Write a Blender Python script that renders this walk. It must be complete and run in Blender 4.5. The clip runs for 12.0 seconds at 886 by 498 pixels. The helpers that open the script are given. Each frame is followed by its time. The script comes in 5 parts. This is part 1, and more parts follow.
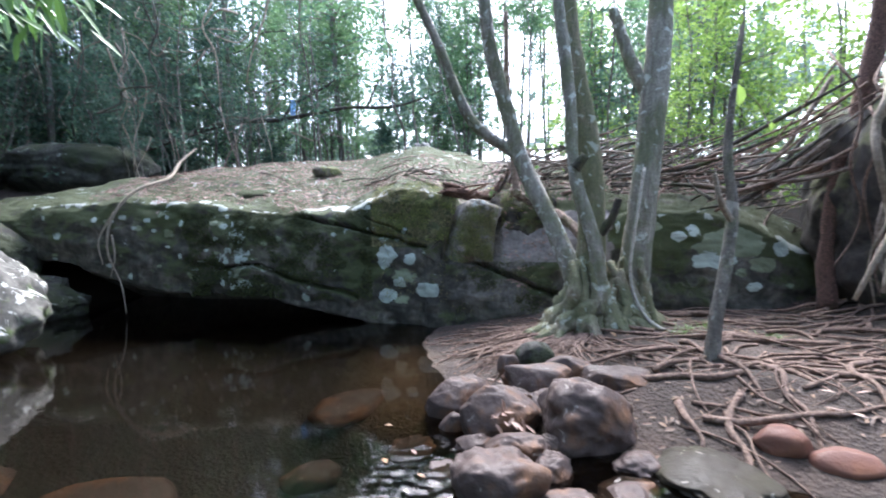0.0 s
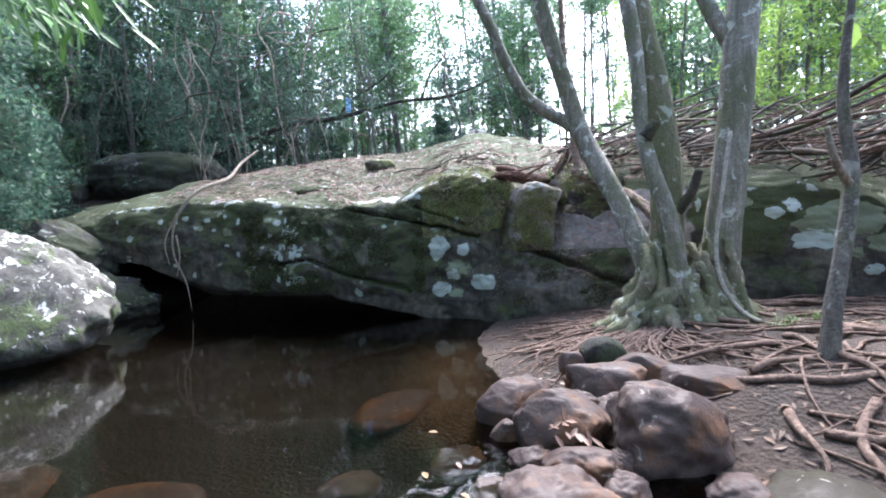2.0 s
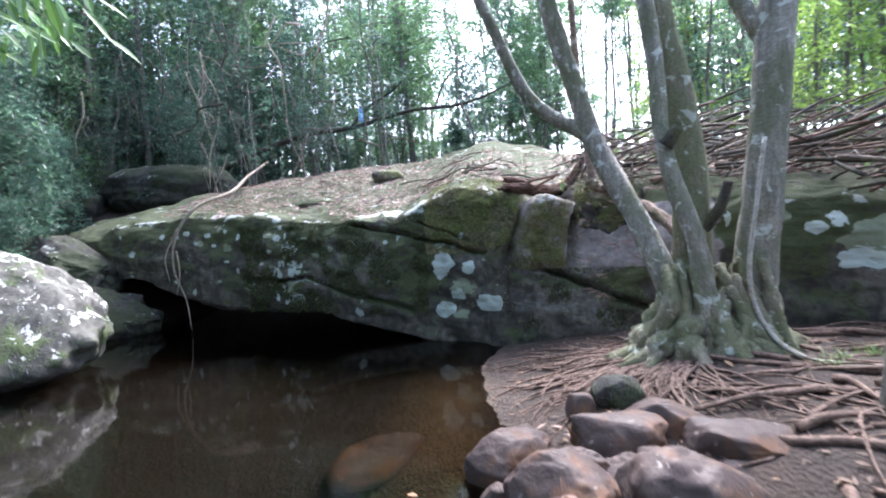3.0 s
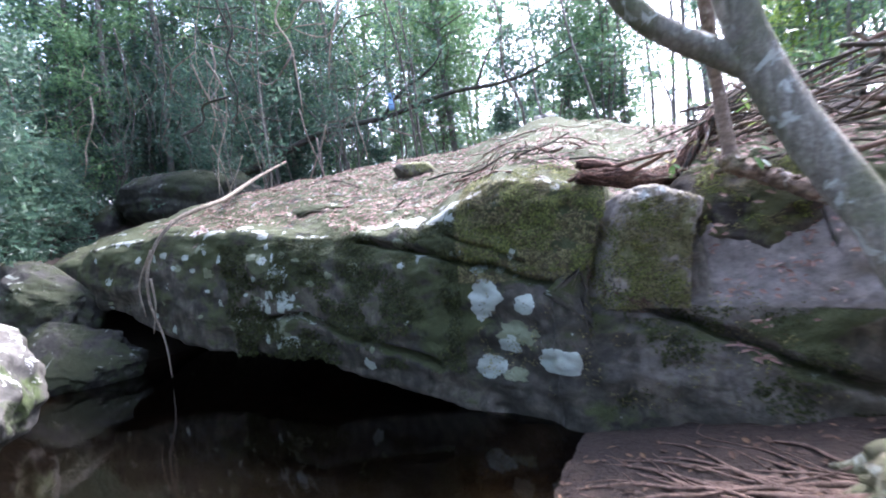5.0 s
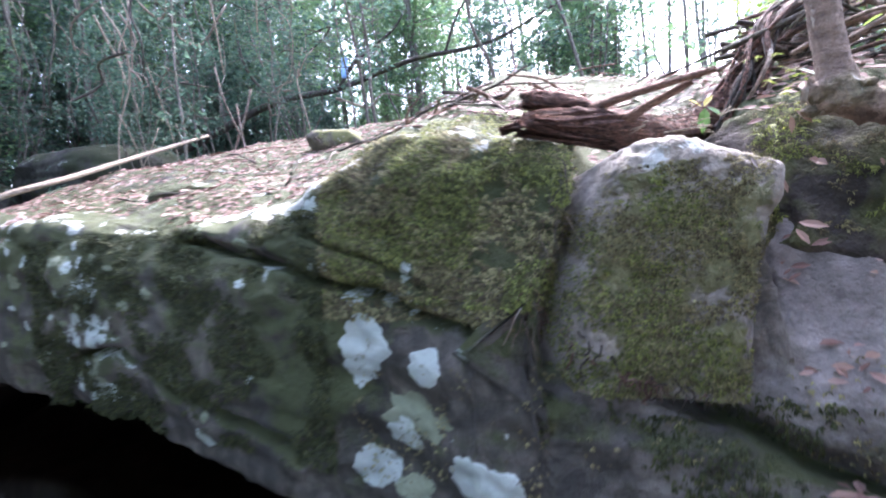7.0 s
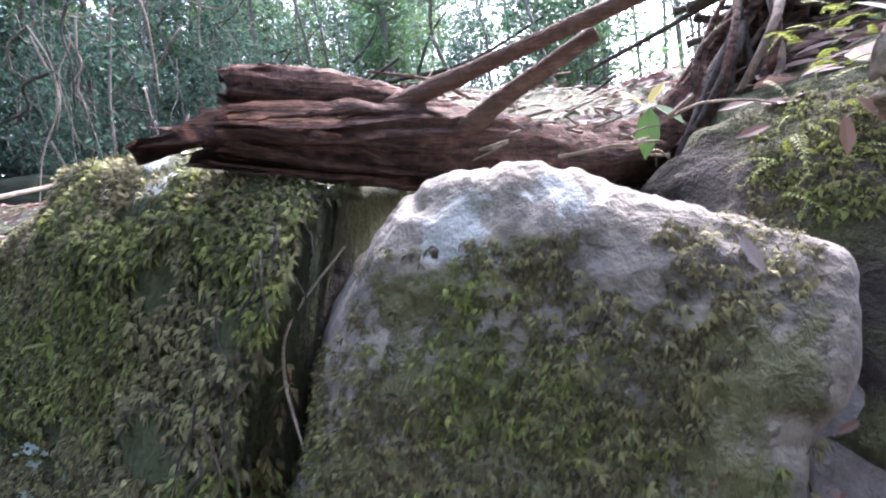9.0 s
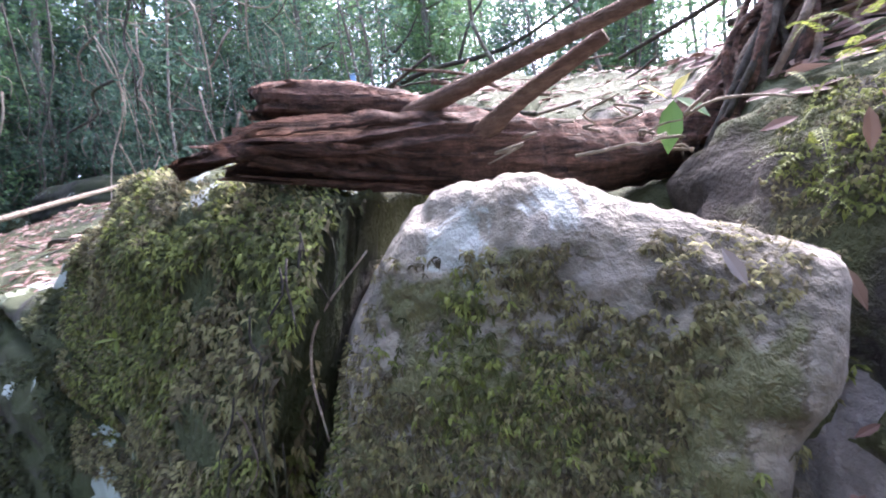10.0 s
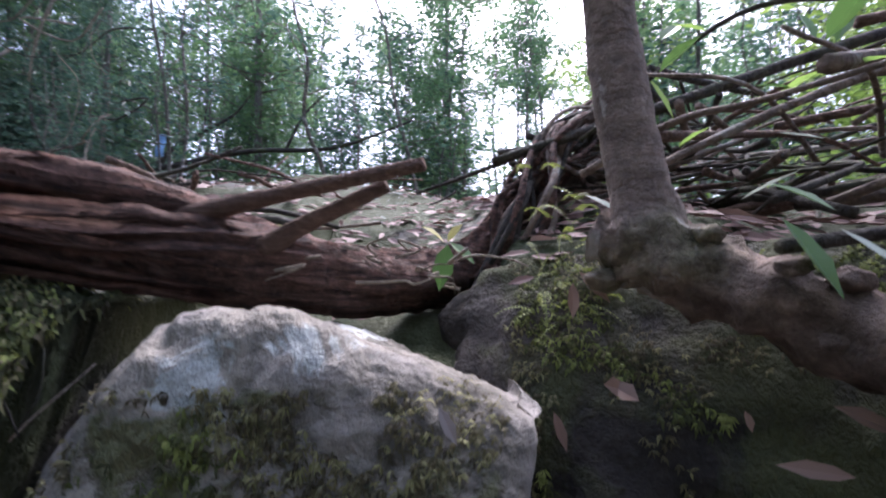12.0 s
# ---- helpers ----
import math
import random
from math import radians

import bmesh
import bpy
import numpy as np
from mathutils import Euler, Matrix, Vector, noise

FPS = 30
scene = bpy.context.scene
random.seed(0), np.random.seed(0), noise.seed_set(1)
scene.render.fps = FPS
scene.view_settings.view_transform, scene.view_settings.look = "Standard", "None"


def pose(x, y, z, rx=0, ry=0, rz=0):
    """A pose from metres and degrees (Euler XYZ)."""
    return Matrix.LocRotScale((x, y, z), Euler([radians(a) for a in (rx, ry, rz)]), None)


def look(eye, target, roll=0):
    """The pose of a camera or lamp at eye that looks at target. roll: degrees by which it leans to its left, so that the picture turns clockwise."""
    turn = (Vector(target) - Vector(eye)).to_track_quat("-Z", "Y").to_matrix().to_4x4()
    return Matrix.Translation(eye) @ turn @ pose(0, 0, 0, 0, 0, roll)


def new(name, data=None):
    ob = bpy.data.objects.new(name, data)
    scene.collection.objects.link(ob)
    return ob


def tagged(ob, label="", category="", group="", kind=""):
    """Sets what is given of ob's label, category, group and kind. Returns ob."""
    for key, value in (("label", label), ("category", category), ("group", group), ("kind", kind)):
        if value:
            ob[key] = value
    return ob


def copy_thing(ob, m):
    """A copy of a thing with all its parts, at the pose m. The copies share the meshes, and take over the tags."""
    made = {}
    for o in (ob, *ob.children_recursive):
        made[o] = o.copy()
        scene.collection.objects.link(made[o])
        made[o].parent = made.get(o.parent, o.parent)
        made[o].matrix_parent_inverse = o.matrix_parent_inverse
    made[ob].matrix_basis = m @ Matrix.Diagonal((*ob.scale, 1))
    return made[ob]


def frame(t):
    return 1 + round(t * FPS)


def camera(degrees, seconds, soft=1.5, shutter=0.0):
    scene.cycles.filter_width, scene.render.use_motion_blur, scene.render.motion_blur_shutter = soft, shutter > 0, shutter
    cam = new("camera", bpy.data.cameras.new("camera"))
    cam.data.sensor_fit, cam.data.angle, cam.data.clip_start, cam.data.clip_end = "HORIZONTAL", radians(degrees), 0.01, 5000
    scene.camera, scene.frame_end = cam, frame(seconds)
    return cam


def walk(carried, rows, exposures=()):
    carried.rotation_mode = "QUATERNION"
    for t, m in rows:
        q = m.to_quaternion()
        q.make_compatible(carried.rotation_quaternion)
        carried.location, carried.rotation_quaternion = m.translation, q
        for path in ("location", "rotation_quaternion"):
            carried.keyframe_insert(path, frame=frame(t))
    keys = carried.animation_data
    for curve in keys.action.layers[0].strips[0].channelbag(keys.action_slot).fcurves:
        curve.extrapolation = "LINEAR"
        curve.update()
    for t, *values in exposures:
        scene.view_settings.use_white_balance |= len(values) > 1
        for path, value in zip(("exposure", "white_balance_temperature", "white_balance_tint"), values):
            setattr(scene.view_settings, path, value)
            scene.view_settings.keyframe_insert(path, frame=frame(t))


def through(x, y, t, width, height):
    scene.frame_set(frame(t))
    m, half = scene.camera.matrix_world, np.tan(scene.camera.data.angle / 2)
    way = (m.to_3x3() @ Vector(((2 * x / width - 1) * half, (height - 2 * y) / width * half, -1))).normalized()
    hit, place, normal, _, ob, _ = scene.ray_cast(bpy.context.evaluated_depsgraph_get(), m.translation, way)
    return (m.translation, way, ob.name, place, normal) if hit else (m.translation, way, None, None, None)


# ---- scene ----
cam = camera(86.3, 12.0, 1.9, 0.5)
METRES, EYE, TILT, LEAN, TURN = 7.5, 1.58, -3.0, 1.0, 0.0
ROWS = [
    (0.0, 0.0, 0.0, 0.0, 0.0, 0.0, -0.0),
    (0.5, -0.0037, 0.0165, 0.0021, 3.97, 1.06, 1.34),
    (1.0, 0.0002, 0.0278, -0.0026, 6.14, 1.41, 1.92),
    (1.5, 0.0265, 0.0595, -0.0027, 6.8, 1.35, 0.63),
    (2.0, 0.0171, 0.0631, -0.0111, 7.78, -0.47, 1.9),
    (2.5, 0.0215, 0.077, -0.0074, 8.33, -0.21, 2.42),
    (3.0, 0.0425, 0.1311, 0.006, 10.48, 0.53, 2.1),
    (5.0, 0.0044, 0.43, 0.0486, 16.86, 0.15, 4.08),
    (5.5, -0.0054, 0.5019, 0.0405, 20.26, -1.52, 5.5),
    (6.0, -0.0139, 0.5613, 0.0427, 21.0, -3.39, 5.59),
    (6.5, -0.0033, 0.6193, 0.0644, 17.75, -2.73, 5.08),
    (7.0, 0.0264, 0.7045, 0.0586, 15.82, -1.33, 3.56),
    (7.5, 0.0485, 0.7778, 0.0646, 15.07, -0.97, 3.5),
    (9.5, 0.0877, 0.8805, 0.0875, 18.07, 2.67, 4.07),
    (10.0, 0.0917, 0.8737, 0.0877, 22.13, 0.79, 4.47),
    (10.5, 0.0974, 0.8719, 0.0873, 23.63, 1.26, 5.71),
    (11.0, 0.0999, 0.8663, 0.0885, 18.3, 3.81, 4.29),
    (11.5, 0.1106, 0.8657, 0.1035, 7.63, 9.55, 1.22),
    (12.0, 0.1016, 0.8725, 0.0951, -0.86, 11.31, -0.32),
]
walk(cam, [(t, pose(0, 0, EYE, TILT, LEAN, TURN) @ pose(METRES * x, METRES * y, METRES * z, 90 + pitch, roll, yaw)) for t, x, y, z, yaw, pitch, roll in ROWS], [(0.0, 2.75, 5630, 12), (3.0, 2.95, 5660, 15), (5.5, 3.3, 5660, 23), (6.5, 3.6, 5700, 24), (7.5, 3.55, 5760, 25), (9.5, 3.2, 5860, 25), (10.6, 3.35, 5810, 25), (11.5, 2.85, 5810, 24), (12.0, 1.95, 5710, 23)])

from mathutils.bvhtree import BVHTree

# ---- world, sun, exposure ----
world = bpy.data.worlds.new("sky")
world.use_nodes = True
scene.world = world
wn = world.node_tree
sky = wn.nodes.new("ShaderNodeTexSky")
sky.sky_type = "NISHITA"
sky.sun_disc = False
sky.sun_elevation, sky.sun_rotation = radians(54), radians(15)
sky.dust_density, sky.air_density = 4.0, 1.0
pale = wn.nodes.new("ShaderNodeHueSaturation")
pale.inputs["Saturation"].default_value = 0.8
wn.links.new(sky.outputs[0], pale.inputs["Color"])
wn.links.new(pale.outputs[0], wn.nodes["Background"].inputs["Color"])
wn.nodes["Background"].inputs["Strength"].default_value = 0.15
sun = new("sun", bpy.data.lights.new("sun", "SUN"))
sun.data.energy, sun.data.angle, sun.data.color = 1.5, radians(24), (1.0, 0.95, 0.87)
sun.matrix_world = look((5, 24, 26), (0, 6, 0))

# ---- material kit ----


class Nodes:
    """A small builder of procedural materials."""

    def __init__(self, name, rough=0.85, coords="Object"):
        self.m = bpy.data.materials.new(name)
        self.m.use_nodes = True
        self.t = self.m.node_tree
        self.b = self.t.nodes["Principled BSDF"]
        self.out = self.t.nodes["Material Output"]
        self.b.inputs["Roughness"].default_value = rough
        self.co = self.n("ShaderNodeTexCoord").outputs[coords]
        self.geo = self.n("ShaderNodeNewGeometry")

    def n(self, kind):
        return self.t.nodes.new(kind)

    def put(self, a, b):
        if hasattr(a, "is_linked"):
            self.t.links.new(a, b)
        else:
            b.default_value = a

    def noise(self, scale, detail=5.0, rough=0.6, warp=0.0, stretch=None, turn=0.0):
        k = self.n("ShaderNodeTexNoise")
        k.inputs["Scale"].default_value, k.inputs["Detail"].default_value = scale, detail
        k.inputs["Roughness"].default_value, k.inputs["Distortion"].default_value = rough, warp
        co = self.co
        if turn:
            tn = self.n("ShaderNodeMapping")
            tn.inputs["Rotation"].default_value = (0, 0, radians(turn))
            self.put(co, tn.inputs["Vector"])
            co = tn.outputs[0]
        if stretch:
            mp = self.n("ShaderNodeMapping")
            mp.inputs["Scale"].default_value = stretch
            self.put(co, mp.inputs["Vector"])
            co = mp.outputs[0]
        self.put(co, k.inputs["Vector"])
        return k.outputs["Fac"]

    def cells(self, scale):
        k = self.n("ShaderNodeTexVoronoi")
        k.inputs["Scale"].default_value = scale
        self.put(self.co, k.inputs["Vector"])
        return k

    def ramp(self, f, *stops):
        k = self.n("ShaderNodeValToRGB")
        e = k.color_ramp.elements
        while len(e) < len(stops):
            e.new(0.5)
        for i, (p, c) in enumerate(stops):
            e[i].position = p
            e[i].color = (c, c, c, 1) if isinstance(c, (int, float)) else (*c, 1)
        self.put(f, k.inputs[0])
        return k.outputs[0]

    def mix(self, f, a, b):
        k = self.n("ShaderNodeMix")
        k.data_type = "RGBA"
        self.put(f, k.inputs[0])
        for v, s in ((a, k.inputs[6]), (b, k.inputs[7])):
            self.put((*v, 1) if isinstance(v, tuple) else v, s)
        return k.outputs[2]

    def math(self, op, a, b=0.0):
        k = self.n("ShaderNodeMath")
        k.operation = op
        self.put(a, k.inputs[0])
        self.put(b, k.inputs[1])
        return k.outputs[0]

    def up(self):
        k = self.n("ShaderNodeSeparateXYZ")
        self.put(self.geo.outputs["Normal"], k.inputs[0])
        return k.outputs[2]

    def island(self):
        return self.geo.outputs["Random Per Island"]

    def worth(self, name):
        k = self.n("ShaderNodeAttribute")
        k.attribute_name = name
        return k.outputs["Fac"]

    def chance(self):
        return self.n("ShaderNodeObjectInfo").outputs["Random"]

    def finish(self, colour, height=None, strength=0.5, distance=0.02, rough=None):
        self.put(colour if not isinstance(colour, tuple) else (*colour, 1), self.b.inputs["Base Color"])
        if rough is not None:
            self.put(rough, self.b.inputs["Roughness"])
        if height is not None:
            k = self.n("ShaderNodeBump")
            k.inputs["Strength"].default_value, k.inputs["Distance"].default_value = strength, distance
            self.put(height, k.inputs["Height"])
            self.put(k.outputs[0], self.b.inputs["Normal"])
        return self.m


def stone(name, low, high, moss=0.5, mosscol=(0.045, 0.065, 0.018), lichen=0.5, lichcol=(0.42, 0.46, 0.4), litter=False, rough=0.85, upmoss=0.16, uplich=0.09, spot=3.4, patch=1.1, soft=0.025, grown=False, film=0.0, bare=(0.27, 0.245, 0.236)):
    """Weathered sandstone with moss and pale lichen, thicker on what faces up; grown: the mesh says where moss, lichen and bare rock lie."""
    g = Nodes(name, rough)
    big, mid, fine = g.noise(patch, 6), g.noise(5, 8, 0.65, 0.4), g.noise(60, 4)
    streak = g.noise(2.4, 7, 0.68, 1.2, (1.3, 1.3, 0.8))
    c = g.mix(g.ramp(mid, (0.36, 0.0), (0.64, 1.0)), low, high)
    c = g.mix(g.ramp(streak, (0.44, 0.0), (0.6, 0.85)), c, tuple(v * 0.42 for v in low))
    c = g.mix(g.ramp(fine, (0.35, 0.25), (0.7, 0.0)), c, (0.03, 0.028, 0.022))
    if film:
        c = g.mix(g.ramp(g.noise(0.9, 7, 0.62, 0.8), (0.46, 0.0), (0.6, film)), c, (0.022, 0.022, 0.019))
    if grown:
        worn = g.math("ADD", g.worth("bare"), g.math("MULTIPLY", g.math("SUBTRACT", g.noise(7, 6, 0.7), 0.5), 0.9))
        worn = g.ramp(worn, (0.3, 0.0), (0.7, 1.0))
        c = g.mix(worn, c, g.mix(g.ramp(g.noise(11, 7, 0.7), (0.35, 0.0), (0.65, 1.0)), tuple(v * 0.5 for v in bare), bare))
    up = g.up()
    m = g.math("ADD", g.math("MULTIPLY", big, 0.9), g.math("MULTIPLY", mid, 0.6))
    if grown:
        m = g.math("ADD", m, g.worth("moss"))
    m = g.math("ADD", m, g.math("MULTIPLY", up, upmoss))
    mask = g.ramp(m, (0.93 - 0.36 * moss, 0.0), (1.04 - 0.36 * moss, 0.9))
    green = g.mix(g.noise(14, 5), mosscol, tuple(v * 2.3 for v in mosscol))
    c = g.mix(mask, c, green)
    spots = g.noise(spot, 9, 0.7, 0.8)
    lm = g.math("ADD", spots, g.math("MULTIPLY", up, uplich))
    if grown:
        lm = g.math("ADD", lm, g.worth("lichen"))
    lmask = g.ramp(lm, (0.79 - 0.2 * lichen, 0.0), (0.79 + soft - 0.2 * lichen, 0.92))
    c = g.mix(lmask, c, g.mix(g.noise(30, 4), tuple(v * 0.75 for v in lichcol), lichcol))
    if litter:
        lit = g.mix(g.cells(26).outputs["Color"], (0.13, 0.076, 0.06), (0.3, 0.2, 0.17))
        lit = g.mix(g.noise(50, 3), lit, (0.09, 0.055, 0.038))
        s = g.math("ADD", up, g.math("MULTIPLY", g.noise(1.6, 6), 0.55))
        if grown:
            s = g.math("SUBTRACT", s, g.math("MULTIPLY", g.worth("moss"), 1.3))
        c = g.mix(g.ramp(s, (1.06, 0.0), (1.13, 1.0)), c, lit)
    h = g.math("ADD", g.math("MULTIPLY", mid, 0.7), g.math("MULTIPLY", fine, 0.3))
    h = g.math("ADD", h, g.math("MULTIPLY", g.math("MULTIPLY", mask, g.noise(70, 4, 0.65, 0.5, (1, 1, 0.55))), 1.1))
    return g.finish(c, h, 0.9, 0.035)


def bark(name, dark, light, patch=None, moss=0.0, stretch=(7, 7, 1.2), rough=0.9, turn=0.0):
    g = Nodes(name, rough)
    f = g.noise(3, 8, 0.65, 0.3, stretch, turn)
    c = g.mix(g.ramp(f, (0.34, 0.0), (0.66, 1.0)), dark, light)
    if moss:
        c = g.mix(g.ramp(g.noise(2.6, 5), (0.56 - 0.2 * moss, 0.0), (0.72 - 0.2 * moss, 0.7)), c, (0.13, 0.155, 0.06))
    c = g.mix(g.ramp(g.noise(38, 5, 0.7), (0.36, 0.0), (0.62, 0.6)), c, tuple(v * 0.55 for v in dark))
    if patch:
        c = g.mix(g.ramp(g.noise(7, 6, 0.6, 0.6), (0.58, 0.0), (0.63, 0.6)), c, patch)
    return g.finish(c, g.math("ADD", f, g.math("MULTIPLY", g.noise(40, 4), 0.6)), 1.0, 0.025)


def leafy(name, a, b, c, through=0.4, rough=0.45):
    """Thin leaves, each of its own tone, that let some light through."""
    g = Nodes(name, rough)
    col = g.ramp(g.island(), (0.0, a), (0.55, b), (1.0, c))
    g.finish(col)
    tr = g.n("ShaderNodeBsdfTranslucent")
    g.put(col, tr.inputs["Color"])
    mx = g.n("ShaderNodeMixShader")
    mx.inputs[0].default_value = through
    g.put(g.b.outputs[0], mx.inputs[1])
    g.put(tr.outputs[0], mx.inputs[2])
    g.put(mx.outputs[0], g.out.inputs["Surface"])
    return g.m


M_LEDGE = stone("mossy_sandstone", (0.075, 0.068, 0.057), (0.21, 0.187, 0.155), 0.56, (0.036, 0.045, 0.015), 0.5, (0.46, 0.5, 0.46), litter=True, grown=True, film=0.75)
M_BLOCK = stone("lichened_sandstone", (0.2, 0.176, 0.14), (0.42, 0.37, 0.3), 0.55, (0.105, 0.105, 0.048), 0.33, (0.47, 0.49, 0.46), upmoss=-0.22, uplich=0.03, spot=9.0, patch=13.0, soft=0.06, grown=True, bare=(0.3, 0.27, 0.24))
M_BOULDER = stone("white_lichen_rock", (0.07, 0.066, 0.056), (0.17, 0.16, 0.14), 0.4, lichen=0.68, lichcol=(0.62, 0.62, 0.58), upmoss=0.0, uplich=0.13, spot=5.5, soft=0.012)
M_FARROCK = stone("dark_mossy_rock", (0.036, 0.034, 0.029), (0.09, 0.084, 0.072), 0.55, (0.022, 0.028, 0.01), 0.62, lichcol=(0.3, 0.33, 0.28), upmoss=0.06)
M_HUMP = stone("lichened_hump_rock", (0.12, 0.108, 0.085), (0.26, 0.235, 0.19), 0.5, (0.085, 0.09, 0.03), 0.75, (0.45, 0.46, 0.43), patch=1.6)
M_LICHEN_STONE = stone("white_stone", (0.25, 0.24, 0.22), (0.4, 0.39, 0.36), 0.1, lichen=1.1, lichcol=(0.6, 0.6, 0.57))
M_BANKROCK = stone("damp_bank_rock", (0.037, 0.03, 0.025), (0.105, 0.084, 0.07), 0.36, (0.05, 0.055, 0.02), 0.1)


def wet_stone(name, low, high, rust):
    g = Nodes(name, 0.45)
    mid, fine = g.noise(6, 7, 0.6, 0.3), g.noise(45, 4)
    c = g.mix(mid, low, high)
    c = g.mix(g.ramp(g.noise(3.2, 5), (0.5, 0.0), (0.66, 0.75)), c, rust)
    c = g.mix(g.ramp(g.noise(9, 5, 0.6, 1.0), (0.66, 0.0), (0.69, 0.6)), c, (0.36, 0.33, 0.29))
    g.b.inputs["Specular IOR Level"].default_value = 0.16
    r = g.ramp(g.noise(4, 4), (0.35, 0.4), (0.65, 0.75))
    return g.finish(c, g.math("ADD", mid, g.math("MULTIPLY", fine, 0.5)), 0.55, 0.02, r)


M_STONE = wet_stone("wet_brown_stone", (0.04, 0.03, 0.028), (0.11, 0.08, 0.07), (0.17, 0.085, 0.04))
M_STONE_RED = wet_stone("red_stone", (0.09, 0.042, 0.031), (0.17, 0.085, 0.063), (0.17, 0.075, 0.042))
M_STONE_FLAT = wet_stone("olive_flat_stone", (0.016, 0.013, 0.009), (0.038, 0.03, 0.021), (0.03, 0.027, 0.014))

g = Nodes("forest_soil", 0.9)
mid, fine = g.noise(2.2, 8, 0.65), g.noise(34, 5)
c = g.mix(mid, (0.012, 0.007, 0.005), (0.034, 0.021, 0.015))
c = g.mix(g.ramp(fine, (0.42, 0.0), (0.62, 0.65)), c, (0.045, 0.03, 0.02))
v = g.cells(30)
c = g.mix(g.ramp(g.noise(1.7, 6), (0.46, 0.0), (0.6, 0.6)), c, g.mix(v.outputs["Color"], (0.022, 0.013, 0.009), (0.07, 0.042, 0.028)))
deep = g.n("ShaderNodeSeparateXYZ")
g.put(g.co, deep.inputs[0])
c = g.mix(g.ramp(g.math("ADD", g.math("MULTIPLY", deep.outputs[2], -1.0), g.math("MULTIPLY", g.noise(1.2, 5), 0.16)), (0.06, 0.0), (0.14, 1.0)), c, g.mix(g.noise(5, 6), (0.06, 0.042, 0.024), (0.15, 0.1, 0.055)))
# Bed blackens with depth: light lost in the water is put into its colour.
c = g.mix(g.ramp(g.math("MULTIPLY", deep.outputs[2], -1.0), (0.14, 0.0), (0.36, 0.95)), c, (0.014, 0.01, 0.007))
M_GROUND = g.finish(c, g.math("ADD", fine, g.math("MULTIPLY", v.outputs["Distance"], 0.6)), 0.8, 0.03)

g = Nodes("tannin_water", 0.03)
rip = g.math("ADD", g.noise(2.5, 3), g.math("MULTIPLY", g.noise(11, 3), 0.35))
g.b.inputs["Transmission Weight"].default_value = 1.0
g.b.inputs["IOR"].default_value = 1.33
M_WATER = g.finish((0.06, 0.047, 0.03), rip, 0.08, 0.02)

M_BARK_TREE = bark("grey_lichened_bark", (0.2, 0.186, 0.155), (0.47, 0.44, 0.385), (0.7, 0.74, 0.7), 0.7)
M_BARK_BASE = bark("mossy_buttress_bark", (0.16, 0.14, 0.1), (0.4, 0.35, 0.26), (0.55, 0.59, 0.52), 1.0)
M_FOOT = bark("knobbly_brown_bark", (0.1, 0.07, 0.054), (0.36, 0.26, 0.2), (0.5, 0.48, 0.44), 0.2, (5, 5, 5))
M_BARK_SAP = bark("smooth_brown_bark", (0.16, 0.115, 0.092), (0.4, 0.31, 0.25), (0.58, 0.53, 0.46), 0.15, (2.5, 2.5, 6))
M_BARK_FOREST = bark("forest_bark", (0.085, 0.075, 0.062), (0.24, 0.215, 0.185), (0.36, 0.36, 0.33), 0.2)
M_ROOT = bark("bare_root", (0.1, 0.062, 0.046), (0.3, 0.2, 0.152), None, 0.0, (6, 6, 6))
M_STICK = bark("dead_stick", (0.13, 0.098, 0.076), (0.38, 0.305, 0.25), (0.4, 0.4, 0.36), 0.0, (5, 5, 5))
M_VINE = bark("pale_vine", (0.22, 0.175, 0.13), (0.40, 0.34, 0.27), None, 0.0, (6, 6, 6))
M_VINE_WHITE = bark("bleached_vine", (0.36, 0.33, 0.28), (0.62, 0.58, 0.51), None, 0.0, (6, 6, 6))
M_DEADWOOD = bark("rotten_red_wood", (0.022, 0.012, 0.009), (0.29, 0.155, 0.115), None, 0.0, (1.6, 22, 22), turn=-42.0)
M_STUB = bark("peeled_branch", (0.15, 0.085, 0.058), (0.30, 0.185, 0.135), None, 0.0, (4, 40, 40))
M_DARKBRANCH = bark("dark_branch", (0.035, 0.03, 0.024), (0.10, 0.085, 0.07), None, 0.2)

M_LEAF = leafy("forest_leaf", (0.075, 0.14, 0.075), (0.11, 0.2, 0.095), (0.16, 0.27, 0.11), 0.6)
# Darker, bluer forest leaf: shade and haze are put into its colour.
M_LEAF_SHADED = leafy("shade_toned_forest_leaf", (0.045, 0.09, 0.068), (0.075, 0.14, 0.098), (0.125, 0.205, 0.135), 0.55)
# Brighter leaf: the sunlight on it is put into its colour.
M_LEAF_SUNLIT = leafy("sun_toned_leaf", (0.15, 0.25, 0.05), (0.22, 0.34, 0.075), (0.3, 0.42, 0.11), 0.65)
# Paler and bluer than the near leaves: distance haze put into the colour.
M_LEAF_FAR = leafy("haze_toned_far_leaf", (0.11, 0.16, 0.13), (0.15, 0.21, 0.17), (0.2, 0.27, 0.21), 0.5)
M_LEAF_YELLOW = leafy("yellow_leaf", (0.42, 0.4, 0.12), (0.5, 0.46, 0.15), (0.55, 0.5, 0.2), 0.4)
M_LEAF_MID = leafy("green_leaf", (0.10, 0.19, 0.095), (0.15, 0.26, 0.12), (0.2, 0.32, 0.14), 0.6)
M_LEAF_BIG = leafy("broad_green_leaf", (0.06, 0.13, 0.03), (0.09, 0.18, 0.045), (0.14, 0.24, 0.07), 0.35, 0.35)
M_LEAF_PALE = leafy("pale_leaf_underside", (0.4, 0.46, 0.4), (0.46, 0.52, 0.44), (0.5, 0.54, 0.38), 0.3, 0.4)
